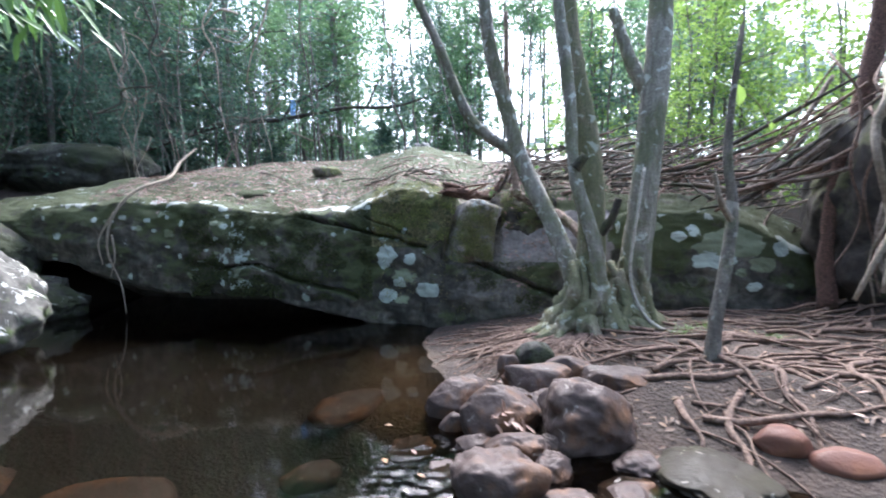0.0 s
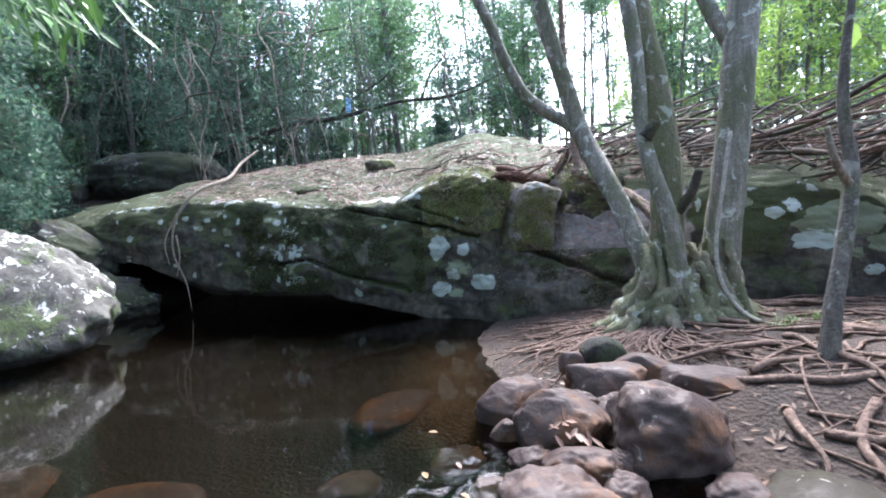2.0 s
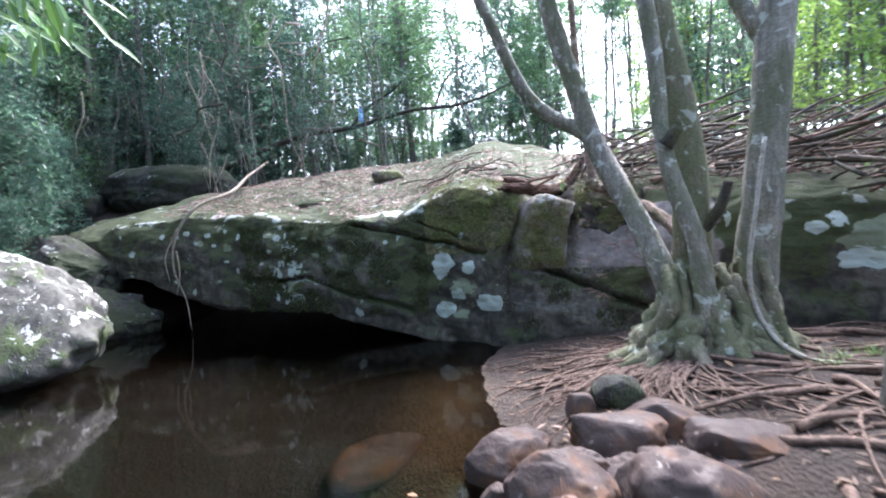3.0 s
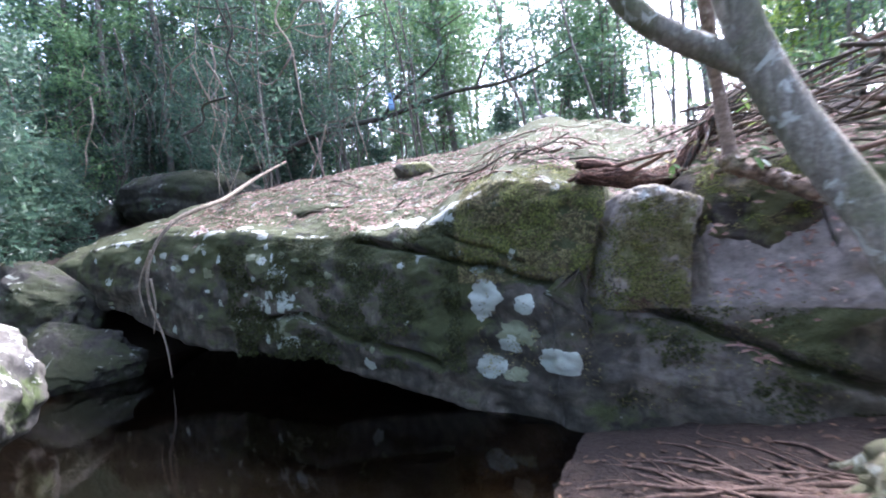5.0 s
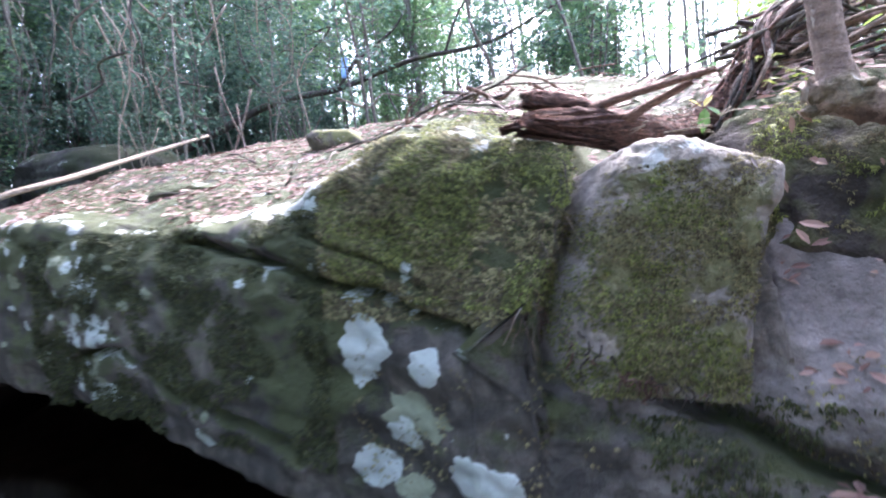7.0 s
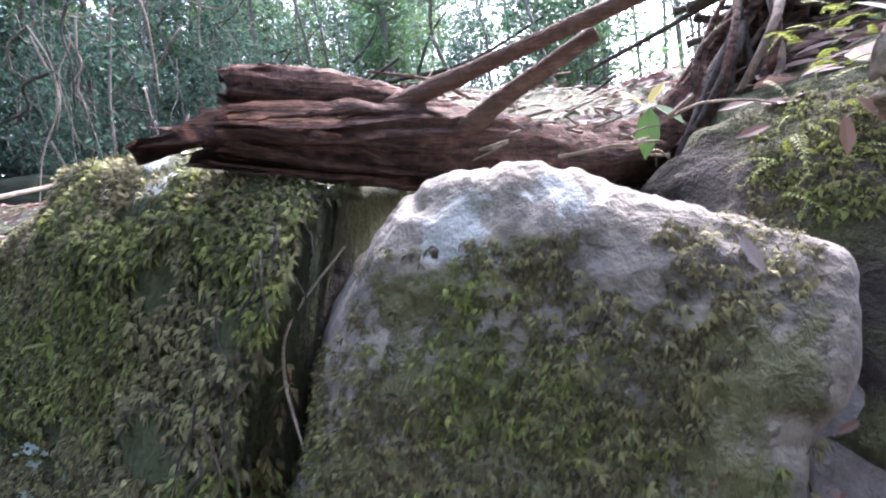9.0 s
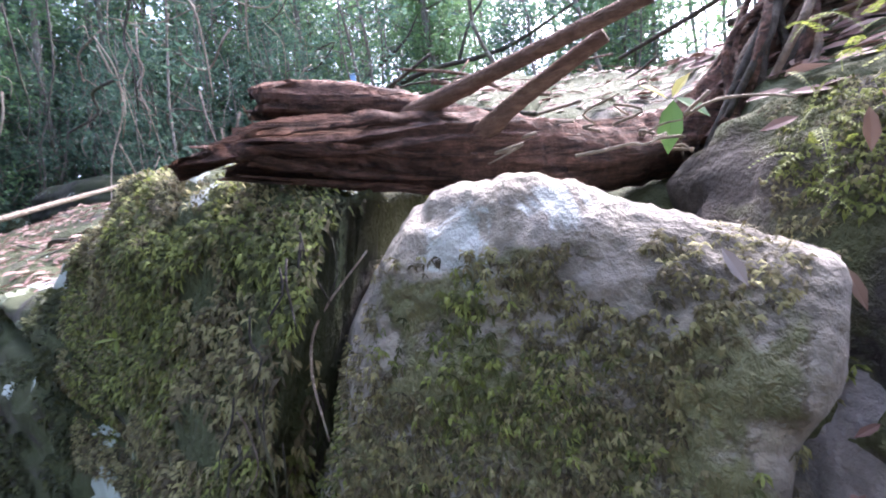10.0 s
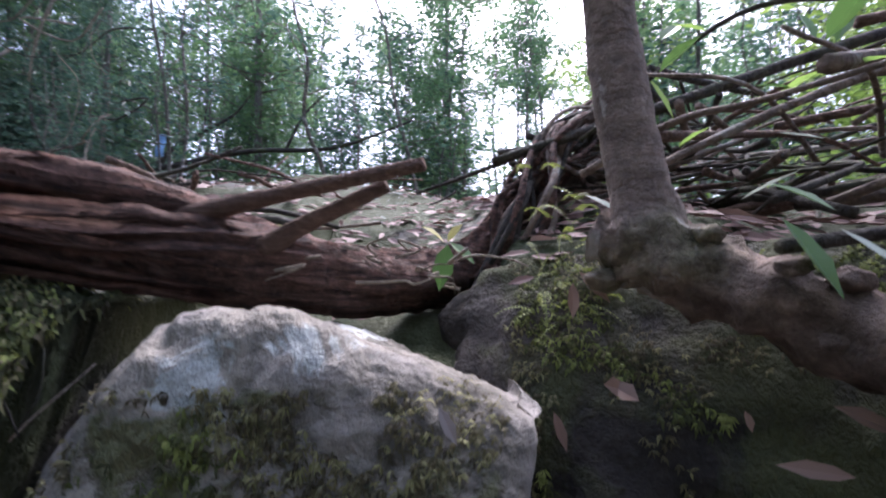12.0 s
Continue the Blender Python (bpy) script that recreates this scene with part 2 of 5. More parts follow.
M_DRY = leafy("dry_leaf", (0.12, 0.06, 0.047), (0.23, 0.138, 0.115), (0.38, 0.265, 0.23), 0.12, 0.65)
M_DRY_BIG = leafy("fallen_leaf", (0.2, 0.12, 0.09), (0.26, 0.165, 0.125), (0.32, 0.215, 0.165), 0.15, 0.55)
M_DRY_TAN = leafy("tan_leaf", (0.17, 0.09, 0.04), (0.22, 0.13, 0.06), (0.28, 0.185, 0.09), 0.12, 0.6)
M_LITTER = leafy("dark_wet_leaf", (0.05, 0.025, 0.015), (0.1, 0.055, 0.034), (0.2, 0.115, 0.06), 0.12, 0.6)
M_LEAF_GREY = leafy("grey_dead_leaf", (0.19, 0.165, 0.155), (0.22, 0.19, 0.18), (0.25, 0.215, 0.2), 0.1, 0.6)
M_MOSS_DARK = leafy("dark_moss_strand", (0.022, 0.028, 0.01), (0.042, 0.05, 0.017), (0.08, 0.09, 0.03), 0.2, 0.85)
M_FROND = leafy("feather_moss", (0.1, 0.125, 0.03), (0.18, 0.22, 0.05), (0.3, 0.34, 0.085), 0.4, 0.7)
M_MOSS = leafy("moss_strand", (0.05, 0.055, 0.02), (0.115, 0.128, 0.04), (0.28, 0.32, 0.085), 0.3, 0.8)
M_MOSS_BROWN = leafy("brown_moss_strand", (0.06, 0.05, 0.03), (0.16, 0.14, 0.07), (0.3, 0.285, 0.13), 0.2, 0.85)
M_GRASS = leafy("grass_blade", (0.08, 0.14, 0.04), (0.13, 0.2, 0.06), (0.2, 0.27, 0.1), 0.35)

g = Nodes("pale_lichen", 0.9)
M_LICHEN = g.finish(g.mix(g.noise(22, 6, 0.7), (0.28, 0.325, 0.3), (0.46, 0.51, 0.47)), g.noise(60, 5), 0.5, 0.01)
g = Nodes("white_lichen", 0.9)
M_LICHEN_WHITE = g.finish(g.mix(g.noise(26, 6, 0.7), (0.38, 0.385, 0.36), (0.56, 0.565, 0.53)), g.noise(60, 5), 0.5, 0.01)
g = Nodes("dull_green_lichen", 0.9)
M_LICHEN_DULL = g.finish(g.mix(g.noise(22, 6, 0.7), (0.14, 0.16, 0.105), (0.24, 0.265, 0.18)), g.noise(60, 5), 0.5, 0.01)
g = Nodes("blue_plastic_tag", 0.4)
M_TAG = g.finish(g.mix(g.noise(8), (0.22, 0.42, 0.72), (0.34, 0.54, 0.82)))

# ---- mesh kit ----


def mesh(name, verts, faces, material, parent=None, label="", smooth=True):
    me = bpy.data.meshes.new(name)
    me.from_pydata(np.asarray(verts, dtype=float).tolist(), [], [list(map(int, f)) for f in faces])
    me.materials.append(material)
    me.polygons.foreach_set("use_smooth", [smooth] * len(me.polygons))
    me.update()
    ob = new(name, me)
    if parent:
        ob.parent = parent
    if label:
        ob["label"] = label
    return ob


def part(name, bm, material, parent, label=""):
    me = bpy.data.meshes.new(name)
    bm.to_mesh(me)
    bm.free()
    me.materials.append(material)
    me.polygons.foreach_set("use_smooth", [True] * len(me.polygons))
    ob = new(name, me)
    ob.parent = parent
    if label:
        ob["label"] = label
    return ob


def empty(name, x, y, z, label, category, group="", kind=""):
    ob = new(name)
    ob.location = (x, y, z)
    bpy.context.view_layer.update()
    return tagged(ob, label, category, group, kind)


def fbm(p, scale, octaves=4, seed=0.0):
    v, a = 0.0, 1.0
    q = Vector(p) * scale + Vector((seed * 7.31, seed * 3.17, seed * 5.71))
    for _ in range(octaves):
        v += a * noise.noise(q)
        q = q * 2.03
        a *= 0.5
    return v


class Bag:
    """Collects verts and faces of many pieces of one mesh."""

    def __init__(self):
        self.v, self.f = [], []

    def add(self, verts, faces):
        k = len(self.v)
        self.v.extend(verts)
        self.f.extend([tuple(i + k for i in f) for f in faces])


def smooth_line(points, n):
    """A round curve through the points, in n pieces."""
    p = [Vector(q) for q in points]
    p = [2 * p[0] - p[1]] + p + [2 * p[-1] - p[-2]]
    out = []
    for i in range(n + 1):
        s = min(i / n * (len(p) - 3), len(p) - 3 - 1e-6)
        k = int(s)
        t = s - k
        a, b, c, d = p[k:k + 4]
        out.append(0.5 * ((2 * b) + (c - a) * t + (2 * a - 5 * b + 4 * c - d) * t * t + (3 * b - a - 3 * c + d) * t ** 3))
    return out


def tube(points, r0, r1, n=12, sides=7, wob=0.0, seed=0.0, radii=None, flat=1.0):
    """Verts and faces of a tapered limb along a round curve; wob: unevenness as a share of the radius."""
    line = smooth_line(points, n)
    verts, faces = [], []
    side = None
    for i, q in enumerate(line):
        d = (line[min(i + 1, n)] - line[max(i - 1, 0)]).normalized()
        if side is None:
            side = d.orthogonal().normalized()
        side = (side - d * side.dot(d)).normalized()
        other = d.cross(side)
        t = i / n
        r = float(np.interp(t, np.linspace(0, 1, len(radii)), radii)) if radii else r0 + (r1 - r0) * t
        for k in range(sides):
            a = 2 * math.pi * k / sides
            w = 1 + wob * fbm((math.cos(a) * 0.9 + i * 0.13, math.sin(a) * 0.9, i * 0.37), 1.3, 3, seed) if wob else 1
            verts.append(q + (side * math.cos(a) + other * math.sin(a) * flat) * r * w)
    for i in range(n):
        for k in range(sides):
            a, b = i * sides + k, i * sides + (k + 1) % sides
            faces.append((a, b, b + sides, a + sides))
    faces.append(tuple(range(sides))[::-1])
    faces.append(tuple(n * sides + k for k in range(sides)))
    return verts, faces


LEAF = [(0, 0, 0), (0.25, 0.75, 0.10), (0.6, 0.95, 0.12), (1, 0, -0.05), (0.6, -0.95, 0.12), (0.25, -0.75, 0.10), (0.5, 0, 0)]
LEAF_F = [(0, 6, 1), (1, 6, 2), (2, 6, 3), (3, 6, 4), (4, 6, 5), (5, 6, 0)]


def leaf(at, way, up, length, width):
    """One broad leaf with a folded midrib."""
    x = Vector(way).normalized()
    y = Vector(up).cross(x)
    y = y.normalized() if y.length > 1e-4 else x.orthogonal().normalized()
    z = x.cross(y)
    at = Vector(at)
    return [at + x * (a * length) + y * (b * width / 2) + z * (c * width) for a, b, c in LEAF], LEAF_F


def many_leaves(rng, centres, size, slim=0.38, droop=0.35):
    """Small four-cornered leaves, one at each centre, at all angles."""
    n = len(centres)
    d = rng.normal(size=(n, 3))
    d[:, 2] = d[:, 2] * 0.6 - droop
    d /= np.linalg.norm(d, axis=1)[:, None]
    s = np.cross(d, rng.normal(size=(n, 3)))
    s /= np.linalg.norm(s, axis=1)[:, None]
    ln = (size * rng.uniform(0.6, 1.3, n))[:, None]
    nn = np.cross(d, s)
    c = np.asarray(centres)
    v = np.stack([c, c + d * ln * 0.45 + s * ln * slim / 2 + nn * ln * 0.06, c + d * ln, c + d * ln * 0.45 - s * ln * slim / 2 + nn * ln * 0.06], 1)
    return v.reshape(-1, 3), np.arange(4 * n).reshape(-1, 4)


# ---- the ground: pool bed, bank and forest floor in one sheet ----
SHORE_Y = [-30, 0, 2.0, 2.6, 3.04, 3.4, 3.7, 4.09, 4.55, 5.54, 6.6, 7.5, 8.5]
SHORE_X = [3.8, 3.2, 2.7, 2.1, 1.35, 0.85, 0.35, -0.05, 0.0, -0.15, -0.25, -0.1, 0.0]


def face_y(x):
    """Where the ledge's front stands in plan."""
    return float(np.interp(x, [-10.5, -1.0, -0.3, 0.3, 1.3, 2.8, 4.4, 7], [9.55, 7.45, 7.2, 7.06, 6.85, 6.55, 6.4, 6.6]))


def ground_z(x, y):
    s = x - float(np.interp(y, SHORE_Y, SHORE_X))
    z = min(0.34, s * 0.17) if s > 0 else max(-0.62, s * 0.33 if s < -0.9 else s * 0.2 + (s + 0.9) * 0.0 - 0.117 * min(1.0, -s / 0.9))
    if x > 4.6:
        z += min(2.2, (x - 4.6) * 0.28)
    if x < -6.3:
        z += min(2.6, (-6.3 - x) * 0.55)
    if y < -1.5:
        z += min(1.2, (-1.5 - y) * 0.16)
    back = y - face_y(min(max(x, -10.5), 7))
    if back > 1.9:
        k = min(1.0, (back - 1.9) / 3.2)
        k = k * k * (3 - 2 * k)
        z = z * (1 - k) + (3.05 + min(9.0, max(0.0, back - 5.0) * 0.13)) * k
    near = 1.0 if abs(x) < 8 and y < 9 else 2.2
    return z + 0.035 * near * fbm((x, y, 0), 0.9, 4, 3) + 0.012 * fbm((x, y, 0), 6, 2, 5)


def steps(*runs):
    out = []
    for a, b, d in runs:
        out += list(np.arange(a, b, d))
    return out + [runs[-1][1]]


GX = steps((-90, -20, 7), (-20, -8, 0.8), (-8, -1.2, 0.25), (-1.2, 5.5, 0.06), (5.5, 12, 0.5), (12, 90, 7))
GY = steps((-90, -10, 8), (-10, 1.5, 0.4), (1.5, 7.6, 0.06), (7.6, 16, 0.4), (16, 34, 1.5), (34, 130, 8))
verts = [(x, y, ground_z(x, y)) for y in GY for x in GX]
nx = len(GX)
faces = [(j * nx + i, j * nx + i + 1, (j + 1) * nx + i + 1, (j + 1) * nx + i) for j in range(len(GY) - 1) for i in range(nx - 1)]
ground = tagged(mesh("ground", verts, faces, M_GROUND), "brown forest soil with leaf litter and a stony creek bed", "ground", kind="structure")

# still pool, with a riffle where it runs out between the stones
WX, WY = steps((-14, -1.3, 1.27), (-1.3, 1.7, 0.025), (1.7, 5, 1.1)), steps((-12, 2.0, 1.4), (2.0, 3.8, 0.025), (3.8, 12, 1.025))


def riffle(x, y):
    m = math.exp(-((x + 0.05) / 0.42) ** 2 - ((y - 2.75) / 0.36) ** 2) + 0.7 * math.exp(-((x - 1.15) / 0.3) ** 2 - ((y - 2.75) / 0.25) ** 2)
    return 0.018 * m * (noise.noise(Vector((x * 9, y * 15, 1.0))) + 0.5 * noise.noise(Vector((x * 22, y * 34, 4.0)))) if m > 0.01 else 0.0


verts = [(x, y, riffle(x, y)) for y in WY for x in WX]
wn_x = len(WX)
faces = [(j * wn_x + i, j * wn_x + i + 1, (j + 1) * wn_x + i + 1, (j + 1) * wn_x + i) for j in range(len(WY) - 1) for i in range(wn_x - 1)]
water = tagged(mesh("water", verts, faces, M_WATER), "still dark tannin-stained pool water", "water", kind="structure")
water.visible_shadow = False

# ---- the undercut ledge ----
ST_X = [-10.5, -9, -7.5, -6, -5, -4.3, -3, -2.3, -1.6, -1.15, -0.75, -0.3, 0.24, 0.28, 0.85, 1.0, 1.3, 1.8, 2.8, 3.6, 4.4, 5.2, 6, 7]
ST_TOP = [1.5, 1.9, 2.05, 2.1, 2.03, 1.96, 1.84, 1.82, 1.72, 1.98, 2.17, 2.1, 1.95, 1.12, 1.06, 1.02, 1.0, 1.3, 1.72, 1.66, 1.42, 1.08, 0.55, 0.2]
ST_BACK = [1.9, 2.1, 2.25, 2.3, 2.25, 2.2, 2.05, 2.0, 1.95, 2.15, 2.3, 2.25, 2.1, 1.9, 1.85, 2.05, 2.1, 2.05, 1.95, 1.9, 1.75, 1.6, 1.2, 0.8]
ST_LIP = [1.3, 1.25, 1.0, 0.66, 0.42, 0.37, 0.41, 0.2, 0.1, -0.02, -0.2, -0.4, -0.4, -0.4, -0.4, -0.4, -0.4, -0.4, -0.3, -0.3, -0.3, -0.3, -0.3, -0.3]
CRACKS = [  # way in x and z, half width, depth
    ([(-3.8, 0.9), (-3.2, 0.94), (-2.6, 0.73), (-1.9, 0.56), (-1.4, 0.44)], 0.032, 0.15),
    ([(-2.4, 1.76), (-1.5, 1.55), (-0.9, 1.4), (0.0, 1.15)], 0.026, 0.17),
    ([(-1.25, 1.72), (-0.9, 1.58), (-0.5, 1.42)], 0.02, 0.07),
    ([(0.0, 1.14), (0.16, 1.1), (0.35, 1.06), (0.58, 0.99), (0.95, 0.82), (1.3, 0.63), (1.8, 0.46)], 0.04, 0.17),
]


def seg_dist(x, z, line):
    best = 9.0
    for (ax, az), (bx, bz) in zip(line, line[1:]):
        ux, uz = bx - ax, bz - az
        t = max(0.0, min(1.0, ((x - ax) * ux + (z - az) * uz) / (ux * ux + uz * uz)))
        best = min(best, math.hypot(x - ax - t * ux, z - az - t * uz))
    return best


LX = steps((-10.5, -4.5, 0.06), (-4.5, -1.6, 0.035), (-1.6, 1.8, 0.018), (1.8, 7, 0.06))
LV = 250


def ledge_profile(x):
    zt, zb, zl = (float(np.interp(x, ST_X, row)) for row in (ST_TOP, ST_BACK, ST_LIP))
    fy = face_y(x) + 0.03
    mid = zt + (zb - zt) * (0.45 if x < 0.9 or x > 1.7 else 0.32)
    lit = max(zb, 2.0) + 0.45 if x < 3 else zb + 0.4
    ridge = float(np.interp(x, [-10, -8, -6.2, -4.5, -1.9, -0.55, 0.5, 1.55, 2.5, 7], [2.6, 2.8, 3.3, 3.45, 3.45, 3.68, 3.5, 2.98, 2.9, 1.8]))
    face_z = zl * 0.6 + zt * 0.4
    if -0.75 < x < 1.0:
        face_z = 0.75 - 0.55 * (x + 0.75) / 1.75
    ctl = np.array([(2.6, -0.8), (1.9, zl + 0.2), (0.4, zl + 0.06), (0.09, zl), (0.0, face_z), (0.05, zl * 0.2 + zt * 0.8),
                    (0.16, zt), (0.42, mid), (0.75, zb), (2.0, lit), (5.0, ridge), (6.6, ridge - 0.4)])
    share = np.array([0, 0.03, 0.09, 0.15, 0.33, 0.5, 0.62, 0.71, 0.79, 0.9, 0.97, 1.0])
    s = np.linspace(0, 1, LV)
    yy, zz = np.interp(s, share, ctl[:, 0]), np.interp(s, share, ctl[:, 1])
    k = np.hanning(17)
    k /= k.sum()
    pad = lambda q: np.convolve(np.concatenate([np.full(8, q[0]), q, np.full(8, q[-1])]), k, "valid")
    return fy + pad(yy), pad(zz)


rows = [ledge_profile(x) for x in LX]
P = np.array([[(x + 0.42 * (min(max(z, 1.2), 2.0) - 2.0) * math.exp(-((x - 0.12) / 0.3) ** 2), y, z) for y, z in zip(*r)] for x, r in zip(LX, rows)])
du, dv = np.gradient(P, axis=0), np.gradient(P, axis=1)
N = np.cross(dv, du)
N /= np.linalg.norm(N, axis=2)[..., None] + 1e-9
if N[len(LX) // 3, int(LV * 0.45), 1] > 0:
    N = -N
D = np.zeros(P.shape[:2])
for i in range(P.shape[0]):
    for j in range(P.shape[1]):
        x, y, z = P[i, j]
        d = 0.085 * fbm((x, y, z), 1.0, 3, 1) + 0.03 * fbm((x, y * 1.2, z * 1.6), 4.2, 4, 2)
        if 0.12 < j / LV < 0.66:
            lay = math.sin((z + 0.24 * x + 0.08 * fbm((x, 0, z), 1.5, 3, 8)) * 15)
            d += 0.012 * lay
            for line, w, deep in CRACKS:
                e = seg_dist(x, z + 0.03 * fbm((x, 0, 0), 3.1, 3, 9), line)
                if e < 4 * w:
                    d -= deep * math.exp(-(e / w) ** 2)
        D[i, j] = d
P = P + N * D[..., None]
nv = P.shape[1]
faces = [(i * nv + j, i * nv + j + 1, (i + 1) * nv + j + 1, (i + 1) * nv + j) for i in range(len(LX) - 1) for j in range(nv - 1)]


def grow_on(ob, **rows):
    """Says, point by point, how much moss, lichen or bare rock there is."""
    for name, row in rows.items():
        ob.data.attributes.new(name, "FLOAT", "POINT").data.foreach_set("value", np.asarray(row, dtype=np.float32))


def blob(x, z, cx, cz, rx, rz):
    return math.exp(-((x - cx) / rx) ** 2 - ((z - cz) / rz) ** 2)


g_moss, g_lichen, g_bare = [], [], []
for i in range(P.shape[0]):
    top = float(np.interp(LX[i], ST_X, ST_TOP))
    for j in range(nv):
        x, y, z = P[i, j]
        s = j / LV
        crest = math.exp(-((s - 0.62) / 0.035) ** 2)
        rough = fbm((x * 0.8, y, z * 1.3), 1.7, 3, 31)
        on_mound = blob(x, z, -0.45, 1.75, 0.5, 0.38) if x < 0.2 else 0.0
        step = min(1.0, max(0.0, (x - 0.86) / 0.12)) if x < 2.4 and 1.0 < z < 1.75 and s > 0.45 else 0.0
        cleft = 1.0 if 0.7 < x < 0.92 and 1.0 < z < 1.75 else 0.0
        soil = 1.0 if 0.85 < x < 2.6 and z > 1.75 and y < 8.3 else 0.0
        low = max(0.0, 1 - s / 0.27)
        shelf = blob(x, z, 0.8, 1.0, 0.8, 0.14)
        wall = 1.0 if 0.16 < x < 0.36 and s > 0.45 and z > 1.1 else 0.0
        hump = blob(x, y, 0.1, 11.4, 1.9, 1.5) if s > 0.8 else 0.0
        g_lichen.append(crest * (-0.02 + 0.34 * rough + 0.22 * fbm((x, y, z), 6, 3, 37) + (0.09 if -2.4 < x < 0.15 else 0.0)) + 0.12 * blob(x, z, -3.6, 0.9, 0.7, 0.6) + 0.07 * blob(x, z, 3.9, 1.1, 0.9, 0.4) - 0.1 * step - 0.1 * low - 0.25 * soil + hump * (0.03 + 0.2 * rough))
        # Rightward, less moss and more bare rock put the stronger light into colour.
        g_moss.append(0.3 * on_mound + 0.12 * math.exp(-((s - 0.54) / 0.06) ** 2) - 0.3 * step - 0.25 * low - (0.08 if x > -1.0 and s < 0.5 else 0.0) + 0.2 * soil + 0.36 * hump - 0.35 * shelf - 0.5 * cleft + 0.5 * wall + 0.25 * blob(x, z, 3.0, 1.2, 0.5, 0.5))
        g_bare.append(max(step, 0.6 * low, 0.45 * blob(x, z, 0.9, 0.62, 1.0, 0.4), 0.6 * blob(x, z, -0.35, 1.28, 0.35, 0.12), 0.7 * shelf, 0.14 * min(1.0, max(0.0, (x + 1.3) / 1.2)) * (1.0 if s < 0.6 and x < 2.6 else 0.0)))
ledge = tagged(mesh("rock_ledge", P.reshape(-1, 3), faces, M_LEDGE), "long undercut sandstone ledge with moss, lichen and fallen leaves", "rock")
grow_on(ledge, moss=g_moss, lichen=g_lichen, bare=g_bare)
LEDGE_TREE = BVHTree.FromPolygons(P.reshape(-1, 3).tolist(), faces)
GROUND_TREE = BVHTree.FromPolygons([tuple(q.co) for q in ground.data.vertices], [tuple(p.vertices) for p in ground.data.polygons])


def on_top(x, y, trees):
    """The highest surface at x, y: place and normal."""
    best = None
    for tr in trees:
        q, nrm, _, _ = tr.ray_cast(Vector((x, y, 12)), Vector((0, 0, -1)))
        if q is not None and (best is None or q.z > best[0].z):
            best = (q, nrm if nrm.z > 0 else -nrm)
    return best

# ---- rocks ----


def rock_mesh(size, seed, square=2.6, rough=0.1, subdiv=4, lean=0.0, breaks=6):
    """Verts and faces of a worn stone: a rounded box, broken by noise and a few flat breaks."""
    bm = bmesh.new()
    bmesh.ops.create_icosphere(bm, subdivisions=subdiv, radius=1)
    rnd = random.Random(seed)
    cuts = [(Vector((rnd.uniform(-1, 1), rnd.uniform(-1, 1), rnd.uniform(-0.6, 1))).normalized(), rnd.uniform(0.72, 0.92)) for _ in range(breaks)]
    for v in bm.verts:
        p = v.co.normalized()
        m = (abs(p.x) ** square + abs(p.y) ** square + abs(p.z) ** square) ** (-1 / square)
        q = p * m
        q *= 1 + rough * fbm(q, 1.3, 4, seed) + rough * 0.25 * fbm(q, 5, 3, seed + 1)
        for nrm, d in cuts:
            e = q.dot(nrm) - d
            if e > 0:
                q -= nrm * e * 0.75
        v.co = (q.x * size[0] + lean * q.z * size[2], q.y * size[1], q.z * size[2])
    return bm


def rock(name, x, y, z, size, seed, material, label, group="", square=2.6, rough=0.1, turn=0.0, subdiv=4, tip=0.0, breaks=6):
    bm = rock_mesh(size, seed, square, rough, subdiv, 0.0, breaks)
    me = bpy.data.meshes.new(name)
    bm.to_mesh(me)
    bm.free()
    me.materials.append(material)
    me.polygons.foreach_set("use_smooth", [True] * len(me.polygons))
    ob = new(name, me)
    ob.matrix_world = pose(x, y, z, tip, 0, turn)
    return tagged(ob, label, "rock", group)


def placed(ob):
    bm = bmesh.new()
    bm.from_mesh(ob.data)
    bm.transform(ob.matrix_basis)
    return bm


# the square block on the ledge: front face between its slanting edges, rounded over into the top
BU, BV = 210, 250


def block_point(u, v):
    """Across from the hidden flank round the front to the other flank, and up from the crack over the rim to the back."""
    k = min(1.0, v / 0.74)
    w = min(1.0, max(0.0, (u - 0.1) / 0.8))
    z0 = 1.0 + 0.88 * k
    left = float(np.interp(z0, [1.0, 1.2, 1.39, 1.48, 1.6, 1.79, 1.91], [-0.04, -0.04, -0.04, 0.0, 0.06, 0.13, 0.2]))
    right = float(np.interp(z0, [1.0, 1.25, 1.46, 1.66, 1.72, 1.85], [0.75, 0.765, 0.79, 0.83, 0.872, 0.905]))
    x = left + w * (right - left)
    rim = float(np.interp(x, [0.0, 0.22, 0.29, 0.36, 0.44, 0.54, 0.63, 0.74, 0.83, 0.88, 0.95], [1.79, 1.86, 1.895, 1.925, 1.945, 1.95, 1.932, 1.89, 1.86, 1.835, 1.79]))
    z = 1.0 + (rim - 1.0) * k
    y = 7.115 - 0.1 * (x - 0.4) + 0.05 * (z - 1.45) + 0.05 * max(0.0, 1.2 - z) * 4 * 0.5
    flank = max(0.0, 1 - (x - left) / 0.25)
    y += 0.27 * flank ** 1.3 + 0.05 * max(0.0, 1 - (right - x) / 0.05) ** 2
    y += 0.06 * max(0.0, (z - rim + 0.13) / 0.13) ** 2
    if u < 0.1:
        y += (0.1 - u) * 4.5
    if u > 0.9:
        y += (u - 0.9) * 6.0
        x += 0.03 * (u - 0.9) * 10 * max(0.0, (z - 1.4)) * 2
    if v > 0.74:
        t = (v - 0.74) / 0.26
        y += (7.86 - y) * t
        z += -0.05 * t - 0.9 * max(0.0, t - 0.8)
    return x, y, z


